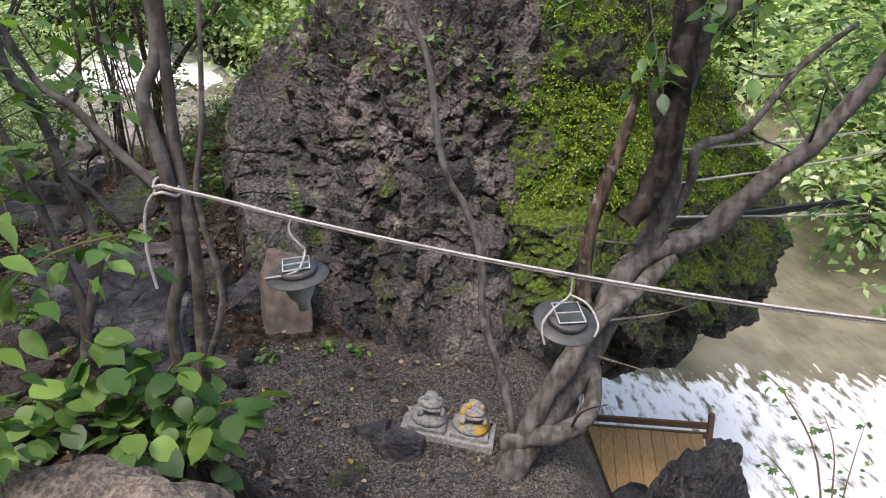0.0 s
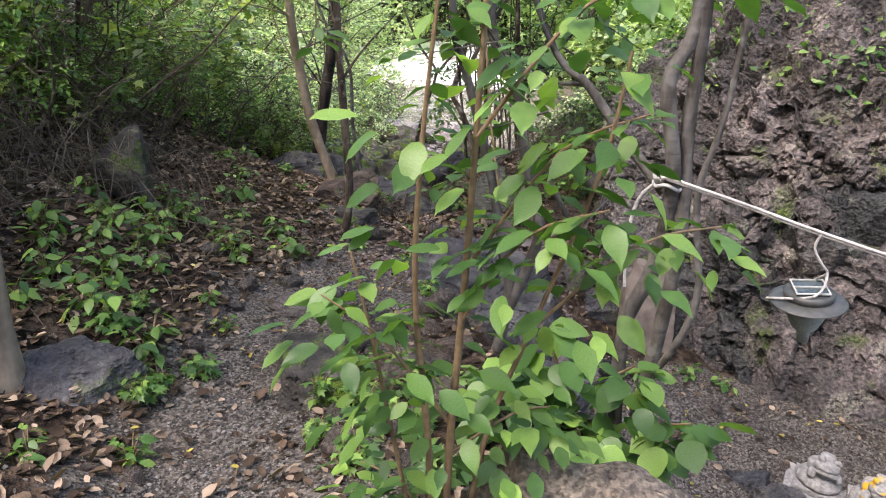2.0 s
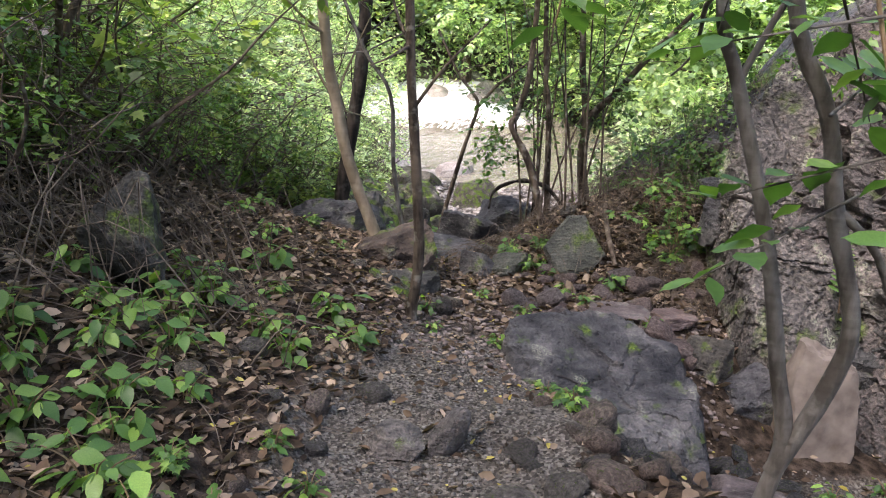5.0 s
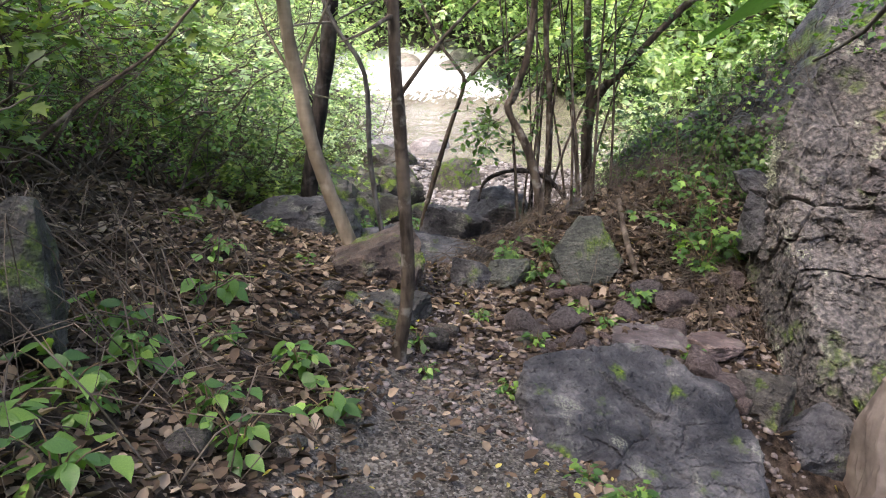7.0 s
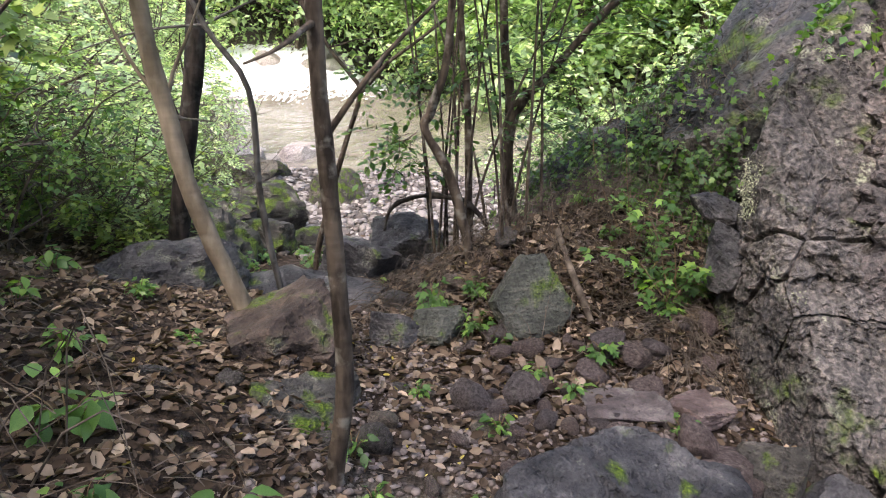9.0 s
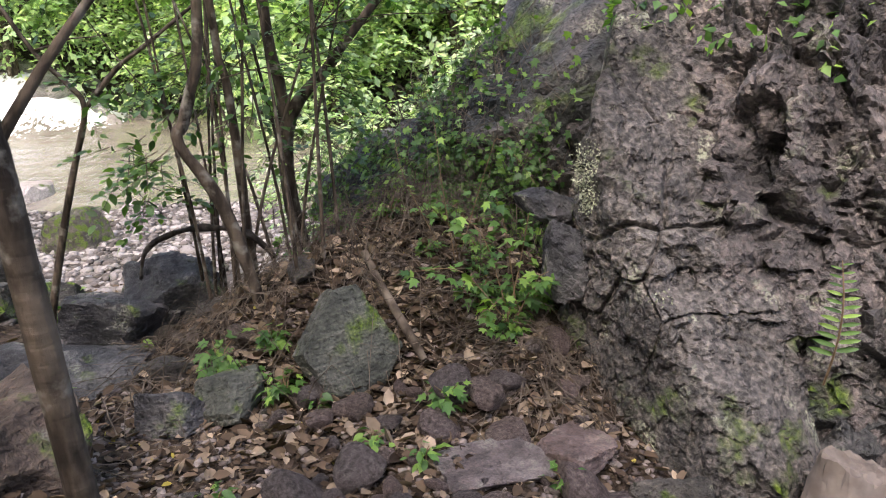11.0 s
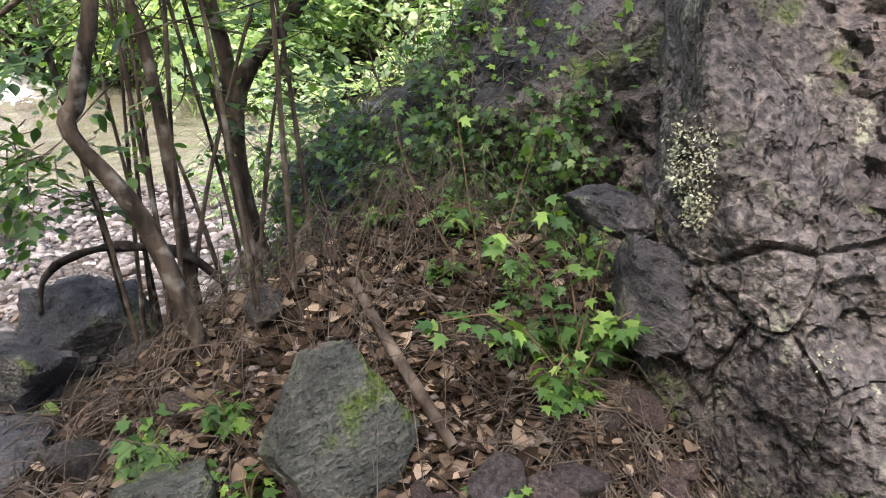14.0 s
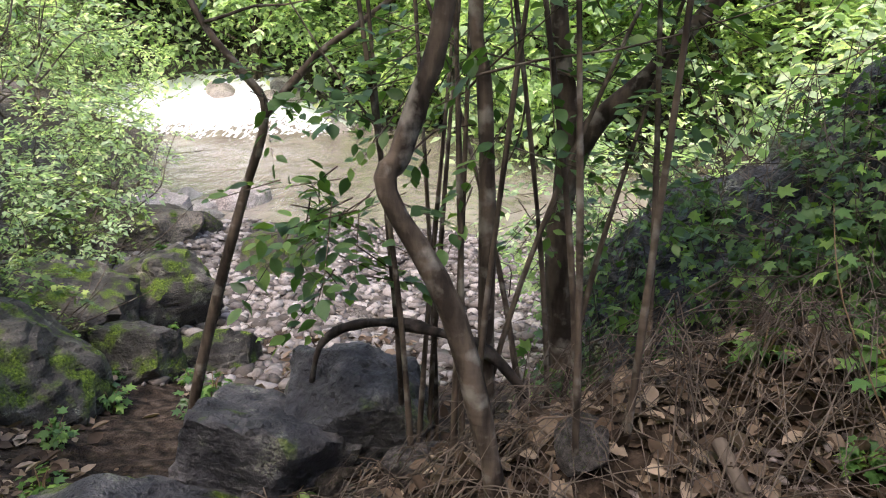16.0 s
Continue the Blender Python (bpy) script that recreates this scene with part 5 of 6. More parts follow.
leafy_plant("sapling", "slim tan-stemmed sapling with fresh green leaves by the path", "sapling", (-1.72, 1.95, -0.55), [
    ([(-1.72, 1.95, -0.6), (-1.7, 1.93, 0.1), (-1.66, 1.9, 0.6), (-1.62, 1.85, 1.1), (-1.6, 1.85, 1.6)], 0.014),
    ([(-1.74, 1.93, -0.6), (-1.75, 1.9, 0.1), (-1.78, 1.86, 0.6), (-1.75, 1.82, 1.0), (-1.7, 1.8, 1.4)], 0.012),
    ([(-1.7, 1.97, -0.6), (-1.62, 2.0, 0.1), (-1.5, 2.02, 0.5), (-1.35, 2.0, 0.95), (-1.3, 2.0, 1.25)], 0.01),
    ([(-1.74, 1.95, -0.6), (-1.85, 1.92, 0.0), (-1.92, 1.9, 0.4), (-1.98, 1.88, 0.7)], 0.009),
    ([(-1.66, 1.9, 0.55), (-1.5, 1.9, 0.8), (-1.3, 1.88, 0.9)], 0.006), ([(-1.7, 1.93, 0.2), (-1.85, 1.8, 0.5), (-2.0, 1.75, 0.62)], 0.006), ([(-1.65, 1.9, 0.7), (-1.45, 2.0, 1.0), (-1.25, 2.05, 1.1)], 0.006), ([(-1.72, 1.93, -0.2), (-1.9, 2.0, -0.1), (-2.05, 2.05, -0.1)], 0.006), ([(-1.7, 1.95, -0.2), (-1.5, 2.1, -0.1), (-1.35, 2.2, -0.1)], 0.006), ([(-1.7, 1.93, 0.1), (-1.55, 2.05, 0.2), (-1.45, 2.1, 0.22)], 0.006),
    ([(-1.62, 1.85, 1.05), (-1.4, 1.95, 1.35), (-1.15, 2.05, 1.45)], 0.006), ([(-1.5, 2.02, 0.5), (-1.25, 2.1, 0.75), (-1.05, 2.2, 0.8)], 0.006)],
    LEAF, 0.105, 44, 71, spread=1.9)
leafy_plant("shrub", "low shrub with large rounded soft green leaves", "shrub", (-1.45, 3.25, -1.3), [
    ([(-1.45, 3.25, -1.3), (-1.45, 3.3, -0.43), (-1.3, 3.15, -0.13)], 0.012), ([(-1.52, 3.42, -1.2), (-1.65, 3.3, -0.33), (-1.75, 3.2, -0.03)], 0.012),
    ([(-1.45, 3.25, -1.3), (-1.25, 3.2, -0.53), (-1.05, 3.1, -0.33)], 0.01), ([(-1.5, 3.42, -1.2), (-1.5, 3.1, -0.53), (-1.5, 2.95, -0.38)], 0.01),
    ([(-1.45, 3.25, -1.3), (-1.8, 3.1, -0.43), (-1.95, 3.0, -0.23)], 0.01)], LEAF, 0.16, 44, 72, shape=ROUND, spread=1.1)
leafy_plant("hanging_branch", "leafy branch hanging into the path from above", "branch", (-2.2, 3.7, 1.9), [
    ([(-2.2, 3.7, 1.9), (-2.15, 3.5, 1.4), (-2.05, 3.3, 0.9), (-1.95, 3.2, 0.5)], 0.008)], LEAF, 0.14, 9, 73, spread=0.9)
leafy_plant("shrub", "thin shrub with small lobed leaves above the rapids", "shrub", (2.2, 3.6, -2.0), [
    ([(2.2, 3.6, -2.0), (2.1, 3.7, -1.2), (1.9, 3.8, -0.8), (1.75, 3.8, -0.65)], 0.008), ([(2.2, 3.6, -2.0), (2.2, 3.7, -1.2), (2.15, 3.8, -0.95)], 0.007),
    ([(2.2, 3.6, -2.0), (2.0, 3.7, -1.4), (1.75, 3.75, -1.1)], 0.006), ([(2.2, 3.6, -2.0), (2.3, 3.7, -1.3), (2.4, 3.8, -1.0)], 0.006)], LEAF_SHADED, 0.06, 15, 74, LOBED, spread=1.4)
leafy_plant("hanging_branch", "leafy twig drooping close beside the path", "branch", (-2.82, 3.12, 1.83), [
    ([(-2.82, 3.12, 1.83), (-2.79, 3.12, 1.48), (-2.80, 3.14, 1.20), (-2.82, 3.15, 1.11)], 0.005)], LEAF, 0.12, 7, 75, spread=0.5, lowest=0.5)
leafy_plant("herb", "bright green lobed creeper at the boulder's foot", "herb", (-2.55, 7.75, -0.62), [
    ([(-2.55, 7.75, -0.7), (-2.5, 7.72, -0.4), (-2.46, 7.7, -0.1)], 0.005), ([(-2.5, 7.72, -0.65), (-2.42, 7.68, -0.45), (-2.36, 7.66, -0.4)], 0.004),
    ([(-2.58, 7.75, -0.65), (-2.8, 7.72, -0.38), (-3.05, 7.72, -0.36)], 0.004), ([(-2.55, 7.72, -0.68), (-2.62, 7.62, -0.5), (-2.75, 7.55, -0.6)], 0.004),
    ([(-2.55, 7.78, -0.6), (-2.65, 7.85, -0.25), (-2.75, 7.95, -0.15)], 0.004), ([(-2.5, 7.75, -0.6), (-2.55, 7.8, -0.2), (-2.6, 7.85, 0.0)], 0.004)], LEAF, 0.075, 22, 76, LOBED, spread=0.9, lowest=0.3)
leafy_plant("creeper", "thin climbing creeper with pale lobed leaves", "creeper", (-2.72, 8.15, -0.45), [
    ([(-2.72, 8.15, -0.5), (-2.8, 8.15, 0.0), (-2.83, 8.22, 0.35), (-2.9, 8.3, 0.55)], 0.003), ([(-2.7, 8.15, -0.45), (-2.55, 8.1, 0.1), (-2.48, 8.1, 0.2), (-2.3, 8.0, -0.05)], 0.003),
    ([(-2.8, 8.2, -0.4), (-2.98, 8.3, 0.0), (-3.01, 8.38, 0.24)], 0.003), ([(-2.72, 8.1, -0.45), (-2.78, 8.0, -0.25), (-2.9, 7.95, -0.1)], 0.003)], LEAF, 0.06, 12, 77, LOBED, spread=0.8)
fern_p = np.array([(-1.40, 6.80, -0.72), (-1.42, 6.74, -0.5), (-1.44, 6.72, -0.3), (-1.46, 6.74, -0.12)])
fern = thing("fern", "pale green fern growing from the rock face", "fern", at=fern_p[0])
v, f = tube(fern_p - fern_p[0], [0.006, 0.005, 0.004, 0.002], 6)
part("stem", mesh_of("stem", v, f, STEM), fern)
for k in range(22):
    u = 0.25 + 0.75 * k / 22
    i = min(int(u * 3), 2)
    p = fern_p[i] + (fern_p[i + 1] - fern_p[i]) * (u * 3 - i) - fern_p[0]
    way = (0.83 if k % 2 else -0.83, -0.55 if k % 2 else 0.55, 0.25)
    part("leaf", leaf_mesh(FROND, LEAF, 0.1), fern, m=aim(p, way, (-0.5, -0.8, 0.4), 0.1 * (1.2 - u * 0.8)))

# ---- herbs, built once and copied ----
def herb(seed, size, n, shape, material, label):
    g = np.random.default_rng(seed)
    shoots = []
    for k in range(n):
        a = k * 2.4 + g.random()
        r, h = size * g.uniform(0.5, 1.3), size * g.uniform(1.0, 2.2)
        shoots.append(([(0, 0, -0.05), (math.cos(a) * r * 0.4, math.sin(a) * r * 0.4, h * 0.6), (math.cos(a) * r, math.sin(a) * r, h)], 0.004))
    return leafy_plant("herb", label, "herb", (0, 0, 0), shoots, material, size, 6, seed, shape, spread=0.9, group="herbs beside the path", lowest=0.35)


protos = [herb(81, 0.09, 5, BROAD, LEAF, "low green herb with broad leaves"), herb(82, 0.06, 7, LOBED, LEAF, "low herb with lobed green leaves"),
          herb(83, 0.06, 5, BROAD, LEAF, "small fresh green seedling"), herb(84, 0.065, 8, LOBED, LEAF, "spreading herb with lobed green leaves")]
hrng = np.random.default_rng(85)
SPOTS = [(-6.1, 11.2, 1), (-6.3, 11.8, 3), (-5.75, 10.9, 1), (-5.95, 11.7, 3), (-6.5, 12.3, 1), (-6.7, 11.4, 3), (-5.65, 11.6, 3), (-6.9, 12.6, 1), (-5.5, 10.3, 3), (-6.4, 10.8, 0), (-4.95, 7.7, 2), (-3.75, 8.15, 3), (-4.05, 8.2, 3), (-3.55, 7.6, 2), (-5.2, 5.7, 0), (-5.4, 4.2, 0), (-5.05, 3.5, 0), (-4.85, 3.3, 0), (-4.55, 3.85, 0), (-4.75, 4.2, 0), (-4.95, 4.35, 0), (-5.0, 3.9, 0), (-4.8, 3.9, 0), (-3.5, 2.6, 3), (-3.45, 2.95, 1), (-2.75, 3.0, 3), (-2.7, 3.25, 1), (-2.5, 2.95, 3), (-2.45, 7.8, 3), (-2.3, 7.95, 3), (-2.65, 7.95, 3), (-2.85, 8.3, 3), (-2.55, 8.3, 3), (-3.0, 8.7, 1), (-6.3, 11.5, 1), (-7.0, 13.0, 3), (-6.8, 12.2, 0), (-5.5, 10.6, 1), (-7.6, 14.5, 0), (-8.0, 15.6, 3), (-6.2, 10.8, 3), (-2.35, 7.85, 3), (-2.5, 7.95, 3), (-2.6, 8.15, 1), (-2.7, 8.5, 3), (-2.95, 7.4, 1), (-3.35, 7.2, 2), (-3.7, 7.75, 1), (-3.9, 8.0, 1), (-3.15, 7.0, 2), (-2.62, 6.75, 2), (-1.1, 6.05, 2), (-0.85, 6.0, 2),
         (-4.15, 2.95, 0), (-4.3, 3.2, 0), (-4.45, 3.4, 0), (-4.6, 3.1, 0), (-4.3, 3.6, 0), (-4.7, 3.6, 0), (-4.1, 3.25, 3), (-3.95, 2.9, 3), (-3.7, 2.9, 0), (-3.55, 2.75, 3), (-3.9, 3.6, 2), (-3.7, 3.5, 2), (-4.35, 4.5, 0), (-4.6, 4.7, 0),
         (-4.2, 5.0, 0), (-4.5, 5.3, 0), (-4.9, 5.3, 0), (-4.05, 5.9, 2), (-4.2, 6.2, 2), (-2.45, 3.1, 1), (-2.3, 3.3, 3), (-2.2, 2.9, 3), (-2.1, 3.4, 1), (-2.55, 3.5, 2), (-2.6, 2.7, 3), (-2.3, 2.5, 1), (-2.0, 2.6, 3), (-1.95, 2.2, 3),
         (-1.6, 2.3, 1), (-5.0, 4.8, 0), (-5.3, 5.0, 0), (-5.5, 6.2, 0), (-5.2, 6.8, 2), (-4.9, 8.3, 2), (-5.6, 9.0, 1), (-5.9, 9.6, 3), (-6.2, 9.0, 0), (-6.5, 9.6, 3), (-6.0, 10.3, 1), (-4.6, 9.0, 2), (-3.2, 2.2, 2), (-3.4, 1.9, 0), (-3.6, 1.6, 0),
         (-3.1, 5.1, 2), (-2.9, 4.75, 1), (-4.0, 7.0, 2), (-3.6, 5.9, 2), (-1.5, 5.6, 2), (-1.9, 5.0, 1), (-6.3, 7.4, 0), (-6.0, 6.6, 0), (-5.7, 7.3, 3)]
for n, (x, y, k) in enumerate(SPOTS):
    m = pose(x, y, ground_z(x, y), hrng.normal() * 8, hrng.normal() * 8, hrng.uniform(0, 360)) @ Matrix.Scale(hrng.uniform(0.75, 1.3), 4)
    c = copy_thing(protos[k], m)
    c.matrix_basis = m
for k, p in enumerate(protos):
    px, py = ((-4.4, 2.7), (-2.4, 2.8), (-3.55, 6.6), (-2.55, 7.7))[k]
    p.location = (px, py, ground_z(px, py))

# ---- leaf litter and twigs ----
def litter(name, label, n, where, size, material, shape=CURLED, lift=0.01, seed=0):
    g = np.random.default_rng(seed + n)
    xy = np.array([where(g) for _ in range(n)])
    p = np.concatenate([xy, (land(xy[:, 0], xy[:, 1]) + lift * g.random(n) * 2)[:, None]], 1)
    way = np.concatenate([g.normal(size=(n, 2)), g.normal(size=(n, 1)) * 0.25], 1)
    up = g.normal(size=(n, 3)) * 0.35 + np.array([0, 0, 1])
    v, f = leaf_set(shape, p, way, up, size * g.uniform(0.5, 1.3, n))
    return tagged(new(name, mesh_of(name, v, f, material, shade=False)), label, "leaf litter", kind="stuff")


def off_path(x0, x1, y0, y1, keep=0.5):
    def pick(g):
        while True:
            x, y = g.uniform(x0, x1), g.uniform(y0, y1)
            s, _ = along_way(np.array([x]), np.array([y]))
            if (abs(s[0]) > keep and not (x > -4.3 and y > 6)) or g.random() < 0.07:
                return x, y
    return pick


litter("leaf_litter", "brown dead leaves covering the bank", 15000, off_path(-7.0, -3.0, 1.2, 9.0, 0.5), 0.066, DRY)
litter("leaf_litter", "brown dead leaves on the mound", 5200, lambda g: (g.normal() * 0.75 - 3.0, g.normal() * 0.75 + 8.1), 0.08, DRY)
litter("leaf_litter", "small dead leaves in the rubble", 1000, lambda g: (g.uniform(-4.6, -2.0), g.uniform(5.6, 8.2)), 0.055, DRY, seed=2)
litter("leaf_litter", "scattered dead leaves on the path", 900, lambda g: beside(0, 0.5, 0.5, 9.5)(g), 0.04, DRY, seed=3)
litter("leaf_litter", "dead leaves in the hollow", 260, lambda g: (g.uniform(-1.8, 0.5), g.uniform(4.0, 6.1)), 0.06, DRY, seed=4)
litter("leaf_litter", "fallen yellow leaves", 240, lambda g: (g.normal() * 0.9 - 3.6, g.uniform(2, 8.5)), 0.035, DRY_YELLOW, seed=5)
litter("leaf_litter", "fallen yellow leaves in the hollow", 24, lambda g: (g.uniform(-1.5, 0.2), g.uniform(4.4, 6.0)), 0.06, DRY_YELLOW, seed=6)
litter("leaf_litter", "dead leaves further down the bank", 2500, off_path(-9, -4.2, 8.0, 12.0, 0.5), 0.09, DRY, seed=7)
litter("leaf_litter", "dead leaves on the slope", 900, lambda g: (g.uniform(-2.8, -1.0), g.uniform(1.5, 4.3)), 0.07, DRY, seed=8)


def twig_field(name, label, n, where, length, radius, arch_up, seed):
    g = np.random.default_rng(seed)
    pieces = []
    for _ in range(n):
        x, y = where(g)
        a, ln = g.uniform(0, 6.283), length * g.uniform(0.4, 1.4)
        t = np.linspace(0, 1, 5)
        px, py = x + math.cos(a) * ln * t + g.normal() * 0.05 * t * t, y + math.sin(a) * ln * t + g.normal(size=5) * 0.015
        pz = land(px, py) + 0.012 + arch_up * g.random() * np.sin(t * 3.1) + g.random() * arch_up * 0.6 * t
        pieces.append(tube(np.stack([px, py, pz], 1), np.linspace(radius, radius * 0.5, 5) * g.uniform(0.5, 1.3), 4, fine=1))
    v, f = join(pieces)
    return tagged(new(name, mesh_of(name, v, f, TWIG)), label, "twigs", kind="stuff")


twig_field("brushwood", "tangle of dry brown twigs on the mound", 520, lambda g: (g.normal() * 0.6 - 3.0, g.normal() * 0.5 + 8.55), 0.55, 0.0022, 0.3, 91)
twig_field("brushwood", "dry twigs and roots on the leafy bank", 420, off_path(-6.5, -3.9, 2.5, 8.5, 0.6), 0.4, 0.003, 0.06, 92)
twig_field("brushwood", "dead twigs under the thicket", 310, lambda g: (g.normal() * 0.55 - 5.8, g.uniform(3.0, 5.6)), 0.8, 0.0042, 0.6, 93)
twig_field("brushwood", "dry twigs hanging over the mound's edge", 300, lambda g: (g.normal() * 0.18 - 2.45, g.uniform(7.3, 7.9)), 0.35, 0.004, 0.05, 94)
twig_field("brushwood", "twigs beside the bush", 310, lambda g: (g.normal() * 0.5 - 4.1, g.normal() * 0.4 + 8.6), 0.35, 0.0035, 0.12, 95)

# ---- creepers and moss on the boulder ----
def on_lobe(name, label, key, mask, n, size, shape, material, stand, seed, part_name):
    g = np.random.default_rng(seed)
    v, d = LOBES[key]
    ok = np.nonzero(mask(v, d))[0]
    pick = ok[g.integers(len(ok), size=n)]
    p = v[pick] + d[pick] * (g.random((n, 1)) ** 2 * stand) + g.normal(size=(n, 3)) * 0.015
    way = g.normal(size=(n, 3)) * 0.7 + np.array([0, 0, -0.5]) + d[pick] * 0.4
    up = d[pick] + np.array([0, 0, 0.5]) + g.normal(size=(n, 3)) * 0.35
    vv, ff = leaf_set(shape, p, way, up, size * g.uniform(0.5, 1.3, n))
    return tagged(part(part_name, mesh_of(part_name, vv - np.array((0, 7, -1.8)), ff, material, shade=False), boulder, label), kind="stuff")


on_lobe("", "creepers with small green leaves", "back_spur", lambda v, d: (v[:, 0] < -1.9) & (v[:, 1] < 10.2) & (noise3(v * 1.8, 5) > -0.35), 8000, 0.05, LOBED, LEAF_SHADED, 0.3, 101, "creeper")
on_lobe("", "fresh creeper leaves", "back_spur", lambda v, d: (v[:, 0] < -1.7) & (v[:, 1] < 9.9) & (noise3(v * 2.3, 8) > -0.05), 800, 0.065, LOBED, LEAF, 0.4, 102, "creeper")
g = np.random.default_rng(107)
cv, cd = LOBES["back_spur"]
ok = np.nonzero((cv[:, 0] < -1.8) & (cv[:, 1] < 10.2))[0]
ok = ok[g.integers(len(ok), size=1500)]
p0 = cv[ok] + cd[ok] * g.random((len(ok), 1)) * 0.2
p1 = p0 + g.normal(size=p0.shape) * np.array([0.1, 0.1, 0.14]) + cd[ok] * 0.04
tagged(part("vine", mesh_of("vine", *(lambda r: (r[0] - np.array((0, 7, -1.8)), r[1]))(rods(p0, p1, 0.003, 0.0015)), TWIG), boulder, "dry brown creeper stems"), kind="stuff")
on_lobe("", "thick bright green moss", "mossy_side", lambda v, d: (d[:, 2] > -0.12) & (noise3(v * 1.5, 6) > -0.5), 80000, 0.032, SMALL, MOSS, 0.03, 103, "moss")
on_lobe("", "small plants rooted in the moss", "mossy_side", lambda v, d: (d[:, 2] > 0.1) & (noise3(v * 1.2, 9) > 0.3), 500, 0.07, SMALL, LEAF, 0.12, 104, "rock_plant")
def near_any(v, spots):
    """Where v lies within a ragged patch round one of the spots (centre, radius)."""
    return np.any([np.linalg.norm(v - np.array(c), axis=1) + 0.03 * noise3(v * 25, 4) < r for c, r in spots], axis=0)


on_lobe("", "yellowish grey crust of lichen", "rib", lambda v, d: near_any(v, [((-2.18, 7.66, 0.12), 0.12), ((-2.2, 7.6, 0.0), 0.07), ((-2.0, 7.4, 0.3), 0.09), ((-2.1, 7.55, 0.45), 0.1), ((-2.05, 7.1, -0.35), 0.06)]), 1500, 0.014, SMALL, LICHEN, 0.004, 108, "lichen")
on_lobe("", "light green plants on the boulder's top", "face", lambda v, d: (d[:, 2] > 0.5) & (noise3(v * 1.2, 9) > 0.28), 350, 0.08, SMALL, LEAF, 0.15, 105, "rock_plant")
on_lobe("", "light green plants on the rib's top", "rib", lambda v, d: (v[:, 2] > 0.75) & (d[:, 2] > 0.4), 300, 0.07, SMALL, LEAF, 0.12, 106, "rock_plant")

# ---- thickets and woods ----
def shrub_proto(seed, n, radii, size, material, label, bark=BARK_BROWN, shape=SMALL, stems=7, tangle=70):
    g = np.random.default_rng(seed)
    top = thing("shrub", label, "shrub", "thicket shrubs", at=(0, 0, 0))
    for k in range(stems):
        d = g.normal(size=3) * np.array([1, 1, 0.3]) + np.array([0, 0, 1.2])
        pts, rad = sprout(g, (g.normal() * 0.15, g.normal() * 0.15, -0.05), d, radii[2] * g.uniform(1.6, 2.6), 0.016, 0.5, 7)
        v, f = tube(pts, rad, 6, 0.1, seed + k, fine=3)
        part("stem", mesh_of("stem", v, f, bark), top)
    pieces = []
    for k in range(tangle):
        d = g.normal(size=3) * np.array([1, 1, 0.5]) + np.array([0, 0, 0.35])
        at = g.normal(size=3) * np.array(radii) * 0.42 + np.array([0, 0, radii[2] * 0.75])
        pts, rad = sprout(g, at, d, radii[2] * g.uniform(0.5, 1.3), g.uniform(0.003, 0.008), 0.6, 5)
        pieces.append(tube(pts, rad, 4, fine=2))
    leaves = foliage(g, (0, 0, radii[2] * 1.4), radii, n, size, shape, -0.02, 2.6, seed, twig=pieces)
    v, f = join(pieces)
    tagged(part("twigwork", mesh_of("twigwork", v, f, TWIG), top), kind="stuff")
    tagged(part("crown", mesh_of("crown", *leaves, material, shade=False), top), kind="stuff")
    return top


def tree_proto(seed, n, h, size, material, label):
    g = np.random.default_rng(seed)
    top = thing("tree", label, "tree", "trees beyond the river", at=(0, 0, 0))
    v, f = tube([(0, 0, -0.5), (0.1, 0, h * 0.35), (-0.15, 0.1, h * 0.7), (0, 0, h)], [0.2, 0.16, 0.1, 0.03], 8, 0.1, seed)
    part("trunk", mesh_of("trunk", v, f, BARK_BROWN), top)
    pieces = []
    for k in range(7):
        a = k * 2.4
        c = (math.cos(a) * h * 0.24, math.sin(a) * h * 0.24, h * (0.3 + 0.1 * k))
        lv, lf = tube([(0, 0, h * (0.15 + 0.09 * k)), (c[0] * 0.5, c[1] * 0.5, c[2] - h * 0.04), c], [0.07, 0.05, 0.02], 6)
        part("limb", mesh_of("limb", lv, lf, BARK_BROWN), top)
        pieces.append(foliage(g, c, (h * 0.27, h * 0.27, h * 0.17), n // 7, size, SMALL, 0.0, 1.1, seed + k))
    v, f = join(pieces)
    tagged(part("crown", mesh_of("crown", v, f, material, shade=False), top), kind="stuff")
    return top


wrng = np.random.default_rng(111)
# far crowns carry the pale haze in their leaf colour
far_trees = [tree_proto(112, 6000, 8.0, 0.28, LEAF_HAZED, "leafy broadleaf tree, crown paled with painted haze"), tree_proto(113, 6000, 10.0, 0.31, LEAF_HAZED, "tall leafy tree above the far bank"), tree_proto(114, 5000, 6.5, 0.25, LEAF_HAZED, "leafy tree above the river with haze-paled crown")]
first = True
for k in range(64):
    if k < 44:
        x, y = -34 + 60 * ((k % 22) + wrng.random()) / 22, (30.5 if k < 22 else 38) + wrng.normal() * 1.5 + (2.5 if k < 22 else 0)
        if x > -4:
            y -= 6.5
    else:
        x, y = 9 + wrng.random() * 14, 6 + (k - 44) * 0.9 + wrng.normal()
    z = ground_z(x, y)
    m = pose(x, y, z - 0.3, 0, 0, wrng.uniform(0, 360)) @ Matrix.Scale(wrng.uniform(0.8, 1.25), 4)
    proto = far_trees[int(wrng.integers(3))]
    c = copy_thing(proto, m)
    c.matrix_basis = m
for k, p in enumerate(far_trees):
    p.location = (-20 + 16 * k, 46, ground_z(-20 + 16 * k, 46))

